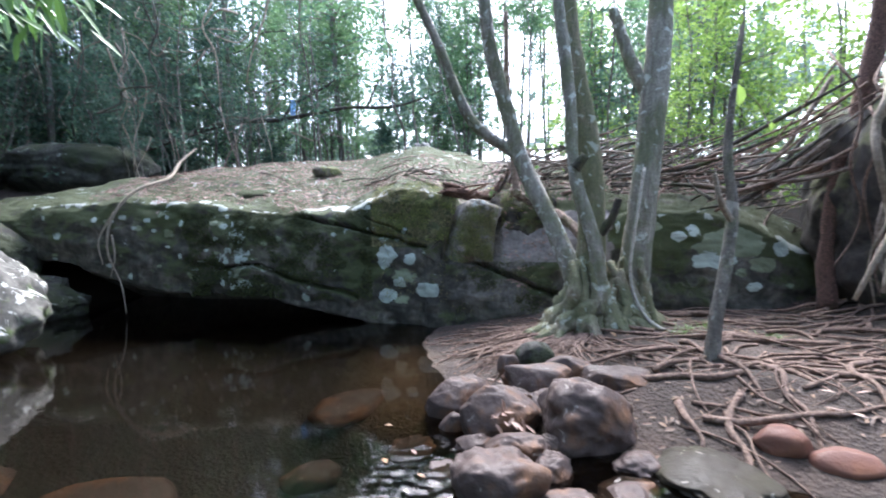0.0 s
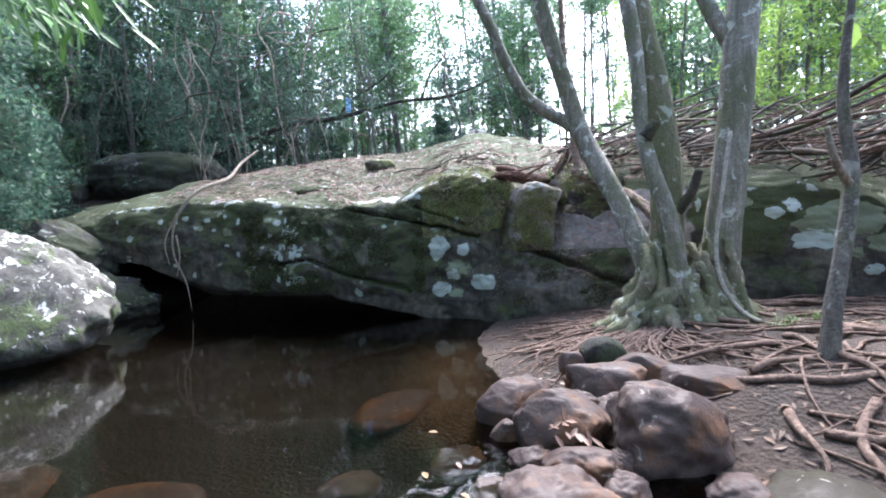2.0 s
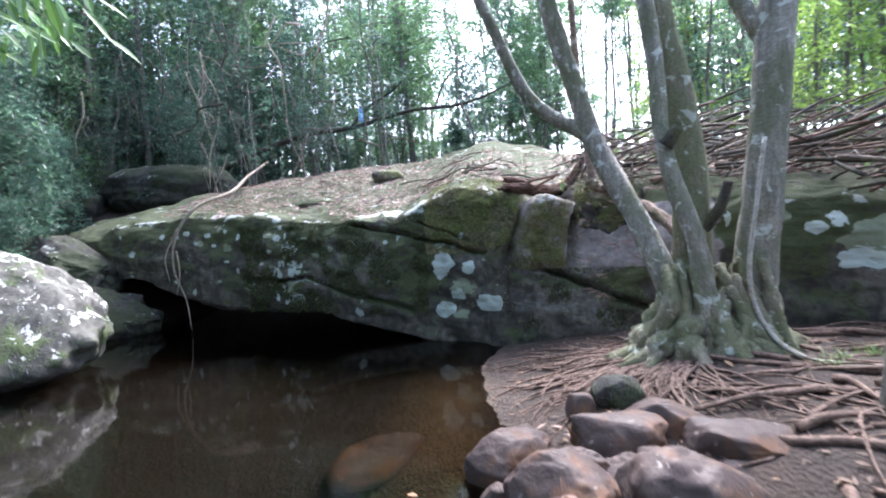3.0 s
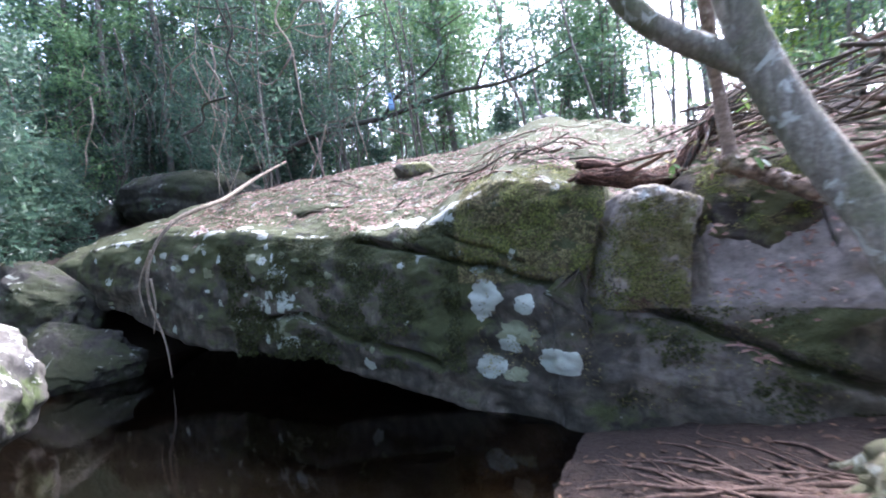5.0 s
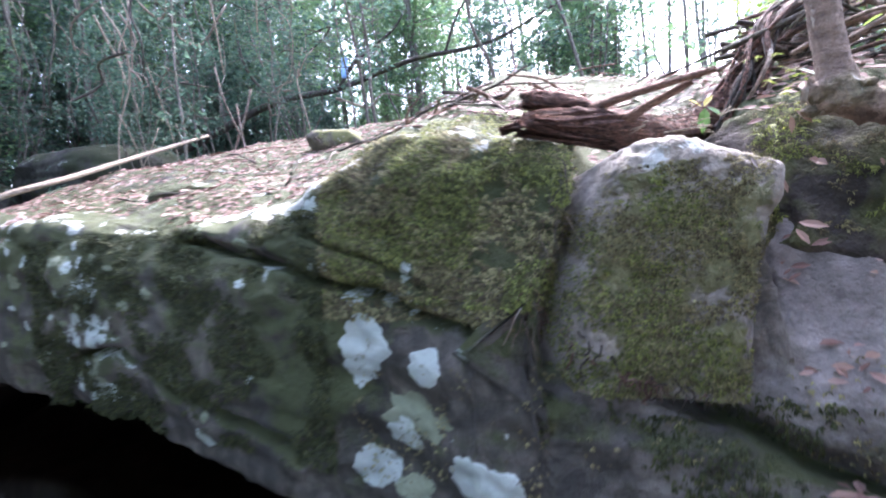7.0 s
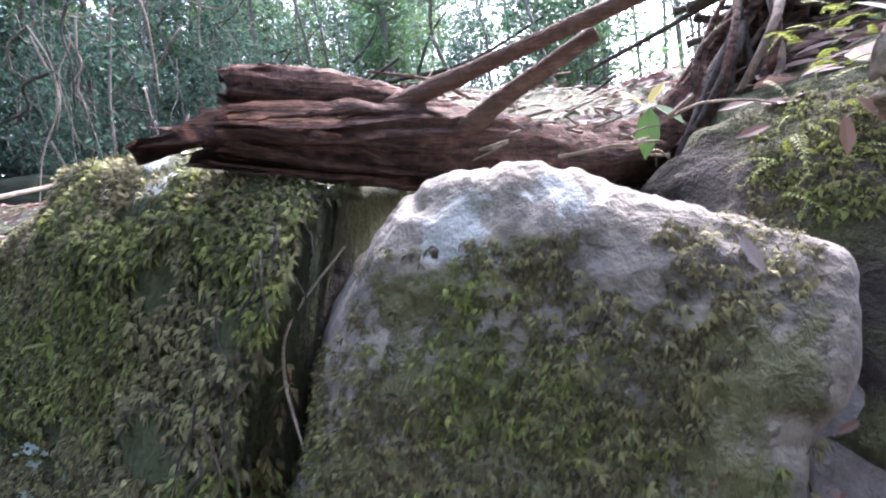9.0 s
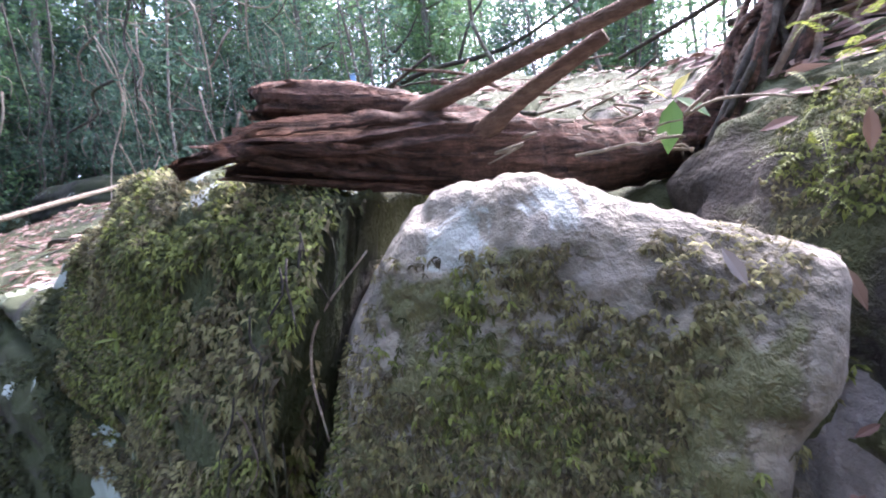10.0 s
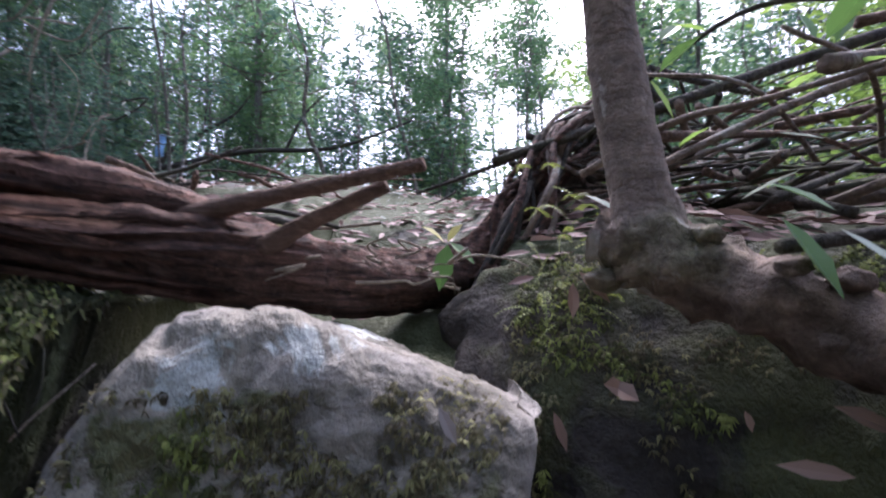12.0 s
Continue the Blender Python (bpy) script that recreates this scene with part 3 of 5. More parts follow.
B = np.array([[block_point(i / BU, j / BV) for j in range(BV + 1)] for i in range(BU + 1)])
for axis, width in ((1, 15), (0, 7)):
    k = np.hanning(width)
    k /= k.sum()
    h = width // 2
    pad = np.concatenate([np.repeat(np.take(B, [0], axis), h, axis), B, np.repeat(np.take(B, [-1], axis), h, axis)], axis)
    B = sum(k[q] * np.take(pad, range(q, q + B.shape[axis]), axis) for q in range(width))
bn = np.cross(np.gradient(B, axis=0), np.gradient(B, axis=1))
bn /= np.linalg.norm(bn, axis=2)[..., None] + 1e-9
if bn[BU // 2, BV // 3, 1] > 0:
    bn = -bn
g_moss, g_lichen, g_bare = [], [], []
for i in range(BU + 1):
    for j in range(BV + 1):
        x, y, z = B[i, j]
        v = j / BV
        wet = max(0.0, min(1.0, 1.3 - (i / BU - 0.1) * 4.0)) + 0.8 * max(0.0, (i / BU - 0.84) / 0.06)
        pale = max(blob(x, z, 0.47, 1.87, 0.08, 0.07), blob(x, z, 0.60, 1.89, 0.07, 0.04), 0.9 * blob(x, z, 0.525, 1.82, 0.045, 0.05), 0.55 * blob(x, z, 0.68, 1.8, 0.15, 0.05))
        rim = max(0.0, min(1.0, (v - 0.66) / 0.06))
        grown = fbm((x, y, z), 5.5, 5, 17)
        d = 0.02 * fbm((x, y, z), 2.2, 3, 15) + 0.008 * fbm((x, y, z), 9, 3, 16) + 0.006 * fbm((x, y, z * 0.7), 34, 3, 18) * (1.2 - min(1.0, wet))
        d -= 0.02 * blob(x, z, 0.42, 1.915, 0.018, 0.014)
        B[i, j] += bn[i, j] * d
        g_lichen.append(0.26 * pale + (0.1 if x < 0.7 else 0.0) * rim - 0.12 * min(1.0, wet) - 0.05 + 0.1 * fbm((x, y, z), 6, 3, 19))
        g_moss.append(0.08 + 0.3 * grown - 0.36 * pale - 0.15 * rim - 0.5 * min(1.0, wet) + 0.12 * blob(x, z, 0.45, 1.5, 0.3, 0.2))
        g_bare.append(max(min(1.0, wet), 0.5 * pale, 0.22 - 0.7 * grown))
bf = [(i * (BV + 1) + j, (i + 1) * (BV + 1) + j, (i + 1) * (BV + 1) + j + 1, i * (BV + 1) + j + 1) for i in range(BU) for j in range(BV)]
block = tagged(mesh("sandstone_block", B.reshape(-1, 3), bf, M_BLOCK), "squarish sandstone block with pale lichen top, on the ledge", "rock")
grow_on(block, moss=g_moss, lichen=g_lichen, bare=g_bare)
BLOCK_TREE = BVHTree.FromPolygons(B.reshape(-1, 3).tolist(), bf)

# boulders in and beyond the pool
bm = rock_mesh((1.75, 1.25, 1.2), 21, 2.7, 0.16, 6)
for v in bm.verts:   # undercut at the water
    if v.co.z < 0.1:
        k = 1 - 0.4 * min(1.0, (0.1 - v.co.z) / 0.9)
        v.co.x, v.co.y = v.co.x * k, v.co.y * k
me = bpy.data.meshes.new("boulder")
bm.to_mesh(me)
bm.free()
me.materials.append(M_BOULDER)
me.polygons.foreach_set("use_smooth", [True] * len(me.polygons))
tagged(new("boulder", me), "large grey boulder crusted with white lichen in the pool", "rock", "pool boulders").matrix_world = pose(-7.25, 5.85, 0.62, 0, 22, 15)
rock("boulder", -7.7, 8.4, 0.2, (0.98, 0.6, 0.64), 22, M_FARROCK, "dark rounded boulder at the water below the ledge", "pool boulders", 3.0, 0.26, 20, 6, 10)
rock("boulder", -8.6, 8.6, 1.15, (0.9, 0.6, 0.75), 23, M_FARROCK, "mossy boulder tucked beside the ledge", "pool boulders", 3.0, 0.26, 30, 6)
rock("boulder", -10.6, 14.2, 3.4, (1.9, 1.1, 0.74), 24, M_FARROCK, "dark flat-topped mossy boulder among the trees", "forest boulders", 3.0, 0.13, 4, 5)
rock("boulder", -14.2, 13.4, 3.0, (1.6, 1.1, 0.8), 25, M_FARROCK, "dark mossy boulder among the trees", "forest boulders", 2.6, 0.15, 20, 5)
for x, y, h, seed in [(-0.42, 12.2, 0.1, 273), (-0.62, 12.25, 0.07, 274)]:
    rock("stone", x, y, on_top(x, y, [LEDGE_TREE])[0].z + 0.05, (h * 1.3, h, h), seed, M_LICHEN_STONE, "small white lichened stone on the slope's crest", "slope boulders", 2.4, 0.15, 30, 4)
rock("boulder", -3.7, 9.3, 2.17, (0.55, 0.3, 0.14), 28, M_LEDGE, "small mossy rock half buried in leaves", "slope boulders", 2.4, 0.14, -12, 5)
rock("boulder", -2.5, 10.5, 2.75, (0.35, 0.25, 0.16), 29, M_HUMP, "small mossy rock on the leafy slope", "slope boulders", 2.4, 0.14, 30, 4)
rock("boulder", 6.9, 6.2, 1.75, (1.9, 1.5, 1.75), 30, M_BANKROCK, "huge dark boulder hung with roots", "bank boulder", 2.6, 0.15, 10, 6)

# stones at the water's edge: x, y, z, half sizes, seed, turn
SHORE = [
    (0.10, 3.9, 0.10, 0.27, 0.21, 0.17, 31, 10), (0.40, 3.52, 0.10, 0.30, 0.24, 0.22, 32, -10), (0.80, 4.06, 0.16, 0.28, 0.25, 0.22, 33, 30),
    (1.12, 4.24, 0.18, 0.27, 0.22, 0.19, 34, 0), (1.02, 3.36, 0.16, 0.34, 0.27, 0.28, 35, 5), (0.46, 3.12, 0.04, 0.21, 0.15, 0.13, 36, -14),
    (0.78, 3.74, 0.06, 0.2, 0.14, 0.16, 37, 40), (1.48, 3.96, 0.2, 0.34, 0.17, 0.14, 38, -6), (0.30, 2.72, 0.03, 0.27, 0.22, 0.18, 39, 20),
    (0.66, 2.92, -0.03, 0.15, 0.13, 0.13, 40, 0), (1.26, 3.02, -0.05, 0.2, 0.16, 0.11, 41, 60), (0.06, 3.6, 0.0, 0.11, 0.1, 0.13, 42, 0),
    (1.8, 3.3, 0.02, 0.22, 0.16, 0.09, 43, 15), (0.62, 2.5, -0.05, 0.24, 0.2, 0.11, 44, 5), (-0.1, 2.2, -0.2, 0.3, 0.24, 0.12, 45, 33),
    (0.58, 3.8, 0.1, 0.15, 0.13, 0.13, 631, 10), (0.2, 3.28, -0.02, 0.13, 0.11, 0.1, 632, 50), (0.7, 3.15, 0.0, 0.12, 0.11, 0.13, 633, 0),
    (1.3, 3.55, 0.06, 0.18, 0.13, 0.13, 634, 25), (1.05, 2.7, -0.08, 0.22, 0.17, 0.11, 635, 70), (0.0, 3.0, -0.08, 0.14, 0.12, 0.09, 636, 12),
    (1.35, 3.75, 0.1, 0.12, 0.1, 0.1, 637, 12), (0.9, 2.55, -0.1, 0.16, 0.13, 0.1, 638, 44), (-0.25, 3.35, -0.12, 0.2, 0.15, 0.1, 639, 80),
]
for x, y, z, a, b, h, s, turn in SHORE:
    rock("stone", x, y, z, (a, b, h), s, M_STONE, "smooth wet brown stone at the water's edge", "shore stones", 3.2, 0.22, turn, 5)
rock("stone", 0.92, 4.75, 0.24, (0.2, 0.14, 0.13), 46, M_FARROCK, "dark green mossy stone on the root bank", "shore stones", 2.4, 0.1, 20, 4)
rock("stone", 0.62, 4.6, 0.17, (0.11, 0.09, 0.12), 47, M_STONE, "small grey stone beside a mossy one", "shore stones", 2.4, 0.1, 0, 4)
rock("stone", 1.42, 3.62, 0.06, (0.09, 0.07, 0.07), 48, M_STONE_RED, "small reddish pebble among roots", "shore stones", 2.2, 0.08, 0, 3)
rock("stone", 2.16, 2.98, 0.13, (0.17, 0.13, 0.11), 49, M_STONE_RED, "rounded reddish stone on the wet bank", "shore stones", 2.3, 0.07, -10, 4)
rock("stone", 2.42, 2.8, 0.07, (0.2, 0.14, 0.10), 50, M_STONE_RED, "flat reddish stone on the wet bank", "shore stones", 2.3, 0.08, -22, 4)
rock("stone", 1.62, 2.78, -0.02, (0.3, 0.33, 0.14), 51, M_STONE_FLAT, "broad flat olive-brown slab in the shallows", "shore stones", 3.4, 0.2, 12, 5)
# stones under water
for x, y, a, b, s in [(-2.3, 3.1, 0.5, 0.3, 52), (-1.0, 3.4, 0.22, 0.18, 53), (-0.9, 4.3, 0.45, 0.3, 54), (-3.4, 3.0, 0.5, 0.35, 55), (-0.5, 2.5, 0.3, 0.25, 57), (-1.5, 2.3, 0.6, 0.4, 58)]:
    rock("stone", x, y, ground_z(x, y) + 0.04, (a, b, 0.14), s, M_STONE, "sunken brown stone on the pool bed", "sunken stones", 2.4, 0.12, s * 31, 4)

# ---- lichen patches on the ledge face ----


def lichen(x, z, rx, rz, seed, material, trees, parent, down=False, holes=0.75):
    """A thin crust laid on the rock: cast along y, or from above."""
    n, rings = 64, 12
    verts, faces = [], []
    for r in range(rings + 1):
        for k in range(n):
            a = 2 * math.pi * k / n
            e = 1 + (0.4 if holes < 1 else 0.3) * fbm((math.cos(a), math.sin(a), seed), 1.5, 6, seed)
            px, pz = x + rx * e * r / rings * math.cos(a), z + rz * e * r / rings * math.sin(a)
            best = None
            for tr in trees:
                if down:
                    q, nrm, _, dist = tr.ray_cast(Vector((px, pz, 6)), Vector((0, 0, -1)))
                else:
                    q, nrm, _, dist = tr.ray_cast(Vector((px, 0, pz)), Vector((0, 1, 0)))
                if q is not None and (best is None or dist < best[2]):
                    best = (q, nrm, dist)
            if best is None:
                return None
            q, nrm, _ = best
            if (nrm.z if down else -nrm.y) < 0:
                nrm = -nrm
            lift = 0.0035 if r < rings else -0.002
            verts.append(q + nrm * (lift + 0.001 * fbm((px, 0, pz), 30, 2, seed)))
    for r in range(rings):
        for k in range(n):
            a, b = r * n + k, r * n + (k + 1) % n
            q = verts[a]
            if down and abs(q.z - verts[b + n].z) > 0.014:
                continue
            if fbm((q.x, 0, q.y + q.z), 9 / max(0.12, 4 * min(rx, rz)), 4, seed) > holes - 0.55 * (r / rings) ** 2:
                continue
            faces.append((a, b, b + n, a + n))
    if not faces:
        return None
    ys = [v.y for v in verts]
    if max(ys) - min(ys) > 0.5 and not down:
        return None
    ob = mesh("lichen_patch", verts, faces, material, None)
    ob.parent = parent
    ob.matrix_parent_inverse = parent.matrix_world.inverted()
    return ob


bpy.context.view_layer.update()
BIG = [(-1.18, 1.52, 0.06, 0.035, 14), (-1.0, 1.47, 0.1, 0.03, 15), (-0.82, 1.42, 0.09, 0.03, 16), (-0.95, 1.36, 0.08, 0.05, 17), (-0.62, 1.5, 0.05, 0.06, 18), (-0.75, 1.62, 0.05, 0.05, 19), (-0.90, 1.12, 0.16, 0.15, 1), (-0.95, 1.0, 0.09, 0.11, 2), (-0.53, 1.05, 0.105, 0.085, 3), (-0.25, 0.58, 0.2, 0.115, 4), (-0.90, 0.46, 0.15, 0.12, 5), (-0.70, 0.67, 0.11, 0.085, 6),
       (-1.02, 1.72, 0.09, 0.075, 7), (-1.2, 1.85, 0.07, 0.07, 8), (-3.52, 1.42, 0.15, 0.13, 10), (-3.5, 1.1, 0.08, 0.15, 11), (-3.45, 0.62, 0.2, 0.07, 12), (-2.3, 0.4, 0.07, 0.07, 13)]
for x, z, a, b, s in BIG:
    lichen(x, z, a, b, s, M_LICHEN, [LEDGE_TREE], ledge, False, 1.35 if a > 0.1 and x > -2 else 0.7)
for x, z, a, b, s in [(-0.62, 0.78, 0.2, 0.12, 61), (-0.66, 0.40, 0.13, 0.07, 62), (-4.4, 0.75, 0.12, 0.1, 63), (-4.9, 1.5, 0.1, 0.08, 64)]:
    lichen(x, z, a, b, s, M_LICHEN_DULL, [LEDGE_TREE], ledge)
rnd = random.Random(5)
for i in range(26):
    x = rnd.uniform(-1.15, -0.5)
    lichen(x, 1.62 - 0.42 * (x + 1.15) - rnd.uniform(0.0, 0.14), rnd.uniform(0.012, 0.05), rnd.uniform(0.01, 0.025), 70 + i, rnd.choice([M_LICHEN, M_LICHEN_DULL]), [LEDGE_TREE], ledge)
for i in range(75):
    x = rnd.uniform(-8.5, -1.5) if i < 45 else rnd.gauss(-3.6, 0.35)
    lichen(x, rnd.uniform(0.55, 1.85), rnd.uniform(0.02, 0.085), rnd.uniform(0.02, 0.07), 1100 + i, rnd.choice([M_LICHEN, M_LICHEN, M_LICHEN_DULL]), [LEDGE_TREE], ledge)
for i in range(12):
    lichen(rnd.uniform(1.7, 5), rnd.uniform(0.6, 1.5), rnd.uniform(0.03, 0.13), rnd.uniform(0.03, 0.1), 160 + i, rnd.choice([M_LICHEN, M_LICHEN_DULL]), [LEDGE_TREE], ledge)
for x, z, a, b, s in [(4.0, 1.25, 0.5, 0.2, 175), (3.75, 1.02, 0.3, 0.14, 176), (4.4, 0.95, 0.2, 0.12, 177), (3.3, 1.35, 0.1, 0.08, 178), (2.95, 1.5, 0.14, 0.07, 179), (4.7, 1.15, 0.14, 0.1, 180)]:
    lichen(x, z, a, b, s, M_LICHEN_DULL if s % 2 else M_LICHEN, [LEDGE_TREE], ledge, False, 1.2)
for x, y, a, b, s in [(-2.15, 8.16, 0.28, 0.1, 181), (-1.72, 8.04, 0.2, 0.09, 182), (-0.95, 7.75, 0.12, 0.13, 183), (-0.55, 7.62, 0.1, 0.06, 184), (-0.3, 7.5, 0.06, 0.03, 185), (-1.2, 7.75, 0.1, 0.07, 186), (-4.2, 8.45, 0.12, 0.07, 187), (-5.2, 8.7, 0.15, 0.07, 188), (-3.9, 9.2, 0.2, 0.09, 189), (-0.12, 7.48, 0.05, 0.03, 190)]:
    lichen(x, y, a, b, s, M_LICHEN_WHITE, [LEDGE_TREE], ledge, True)

# ---- moss strands on the mound and the block ----


def moss(name, region, n, trees, material, parent, seed, length=0.02, keep=0.0, fade=0.0, lift=1.0, freq=5.5):
    """Small hanging clumps of leaflets over a stretch of x and z on faces that look along -y."""
    rng = random.Random(seed)
    bag = Bag()
    x0, x1, z0, z1 = region
    for _ in range(n):
        x, z = rng.uniform(x0, x1), rng.uniform(z0, z1)
        if fbm((x, 0, z), freq, 4, seed) + rng.gauss(0, 0.07) < keep + fade * max(0.0, z - 1.62):
            continue
        best = None
        for tr in trees:
            q, nrm, _, dist = tr.ray_cast(Vector((x, 5.5, z)), Vector((0, 1, 0)))
            if q is not None and (best is None or dist < best[2]):
                best = (q, nrm if nrm.y < 0 else -nrm, dist, tr)
        if best is None or best[3] is not trees[0] or best[2] > 2.9:
            continue
        q, nrm = best[0], best[1]
        vs, fs = [q + nrm * 0.002], []
        for _ in range(rng.randint(4, 7)):
            ln = length * rng.uniform(0.45, 1.3)
            way = (nrm * rng.uniform(0.25, 0.9) * lift + Vector((rng.uniform(-1.0, 1.0), 0, rng.uniform(-1.3, 0.1)))).normalized()
            side = way.cross(nrm).normalized() * ln * rng.uniform(0.1, 0.2)
            mid = q + way * ln * 0.55 + nrm * ln * 0.2
            k = len(vs)
            vs += [mid + side, q + way * ln + Vector((0, 0, -0.25 * ln)), mid - side]
            fs.append((0, k, k + 1, k + 2))
        bag.add(vs, fs)
    ob = mesh(name, bag.v, bag.f, material, None, "", False)
    ob.parent = parent
    ob.matrix_parent_inverse = parent.matrix_world.inverted()
    tagged(ob, kind="stuff")
    return ob


moss("moss", (-1.15, 0.2, 1.35, 2.3), 14000, [LEDGE_TREE, BLOCK_TREE], M_MOSS, ledge, 1, 0.024, -0.03, freq=3.0)
moss("moss", (-1.15, 0.2, 1.25, 2.2), 9000, [LEDGE_TREE, BLOCK_TREE], M_MOSS_BROWN, ledge, 2, 0.022, -0.16, freq=4.0)
moss("moss", (-0.05, 0.85, 1.0, 1.86), 8000, [BLOCK_TREE, LEDGE_TREE], M_MOSS, block, 3, 0.012, 0.06, 0.8, 0.6)
moss("moss", (-0.05, 0.85, 1.0, 1.86), 12000, [BLOCK_TREE, LEDGE_TREE], M_MOSS_BROWN, block, 4, 0.011, -0.06, 0.7, 0.6)
moss("moss", (-1.0, 1.6, 0.25, 1.15), 3000, [LEDGE_TREE, BLOCK_TREE], M_MOSS_BROWN, ledge, 9, 0.016, 0.2)
moss("moss", (-4.6, -1.15, 0.4, 1.85), 11000, [LEDGE_TREE], M_MOSS_DARK, ledge, 6, 0.034, -0.02, freq=2.2)
moss("moss", (0.0, 2.0, 0.2, 1.0), 4000, [LEDGE_TREE, BLOCK_TREE], M_MOSS_DARK, ledge, 26, 0.022, 0.1, freq=2.6)

# ---- the many-stemmed tree on the bank ----
tree = empty("bank_tree", 1.9, 5.85, 0.25, "grey multi-stemmed tree with lichened bark and mossy buttress", "tree")
T = tree.location


def limb(name, pts, radii, material, parent, seed, n=26, sides=14, wob=0.16, label=""):
    o = parent.matrix_world.translation
    v, f = tube([Vector(p) - o for p in pts], 0, 0, n, sides, wob, seed, radii)
    return mesh(name, v, f, material, parent, label)


bpy.context.view_layer.update()
limb("trunk", [(1.78, 5.75, 0.3), (1.67, 5.8, 0.7), (1.40, 5.98, 1.52), (1.05, 6.2, 2.35), (0.86, 6.2, 3.0), (0.62, 6.1, 3.9), (0.5, 6.0, 5.2)], [0.16, 0.13, 0.115, 0.11, 0.10, 0.09, 0.07], M_BARK_TREE, tree, 1)
limb("limb", [(1.02, 6.2, 2.42), (0.86, 6.25, 2.56), (0.45, 6.25, 2.86), (0.2, 6.2, 3.3), (0.0, 6.1, 3.8), (-0.5, 5.9, 4.8)], [0.085, 0.075, 0.07, 0.065, 0.06, 0.04], M_BARK_TREE, tree, 2)
limb("trunk", [(1.82, 5.55, 0.5), (1.80, 5.55, 1.2), (1.56, 5.6, 2.15), (1.52, 5.65, 3.0), (1.44, 5.7, 3.8), (1.3, 5.8, 5.4)], [0.1, 0.085, 0.075, 0.075, 0.07, 0.05], M_BARK_TREE, tree, 3)
limb("trunk", [(1.86, 5.9, 0.2), (1.84, 5.9, 0.9), (1.85, 5.9, 1.9), (1.77, 5.95, 2.8), (1.62, 6.0, 3.8), (1.5, 6.1, 5.6)], [0.24, 0.19, 0.165, 0.15, 0.14, 0.1], M_BARK_BASE, tree, 4)
limb("trunk", [(2.2, 5.9, 0.2), (2.33, 5.85, 0.8), (2.46, 5.8, 1.9), (2.56, 5.8, 2.9), (2.64, 5.8, 3.8), (2.7, 5.8, 5.6)], [0.26, 0.19, 0.165, 0.16, 0.15, 0.1], M_BARK_TREE, tree, 5)
limb("limb", [(2.58, 5.8, 3.0), (2.35, 5.9, 3.5), (2.15, 6.0, 4.2)], [0.09, 0.08, 0.06], M_BARK_TREE, tree, 6)
limb("limb", [(1.84, 5.85, 1.3), (2.02, 5.7, 1.6), (2.1, 5.65, 1.85)], [0.06, 0.05, 0.04], M_DARKBRANCH, tree, 7, label="broken dark dead stub")
limb("limb", [(1.55, 5.55, 2.2), (1.66, 5.5, 2.35)], [0.07, 0.05], M_DARKBRANCH, tree, 8, 6, 10, label="sawn dark stub")
# buttress knots
bag = Bag()
rnd = random.Random(8)
for i in range(95):
    a = rnd.uniform(0, 2 * math.pi)
    r0, r1 = rnd.uniform(0.16, 0.34), rnd.uniform(0.45, 0.8)
    h = rnd.uniform(0.15, 0.85)
    cx, cy = 1.98, 5.83
    sx = 1.35
    w1, w2 = rnd.uniform(-0.55, 0.55), rnd.uniform(-0.4, 0.4)
    p = [(cx + math.cos(a) * r0 * sx, cy + math.sin(a) * r0, 0.3 + h), (cx + math.cos(a + w1) * (r0 + 0.05) * sx, cy + math.sin(a + w1) * (r0 + 0.05), 0.3 + h * rnd.uniform(0.4, 0.7)),
         (cx + math.cos(a + w2) * (r0 + 0.16) * sx, cy + math.sin(a + w2) * (r0 + 0.16), 0.4), (cx + math.cos(a) * r1 * sx, cy + math.sin(a) * r1, 0.2)]
    bag.add(*tube([Vector(q) - T for q in p], 0, 0, 16, 10, 0.7, i, [0.03, rnd.uniform(0.04, 0.1), rnd.uniform(0.05, 0.12), 0.04]))
mesh("buttress", bag.v, bag.f, M_BARK_BASE, tree, "knotted mossy buttress of fused roots")

# bare roots over the bank
def root(x, y, ang, length, r, seed, lift=0.0, curl=0.5):
    rng = random.Random(seed)
    pts, k = [], max(4, int(length / 0.22))
    for i in range(k + 1):
        t = i / k
        q = on_top(x, y, [GROUND_TREE])
        z = (q[0].z if q else 0.3) + r * (0.55 - 1.2 * t * t) + lift * math.sin(t * math.pi) * rng.uniform(0.4, 1)
        pts.append(Vector((x, y, z)) - T)
        ang += rng.uniform(-curl, curl)
        x += math.cos(ang) * length / k
        y += math.sin(ang) * length / k
        if y > face_y(x) - 0.1:
            ang -= 0.8
    v, f = tube(pts, 0, 0, k * 3, 7, 0.25, seed, [r * 0.85, r * 0.72, r * 0.5, r * 0.25])
    return mesh("root", v, f, M_ROOT, tree)


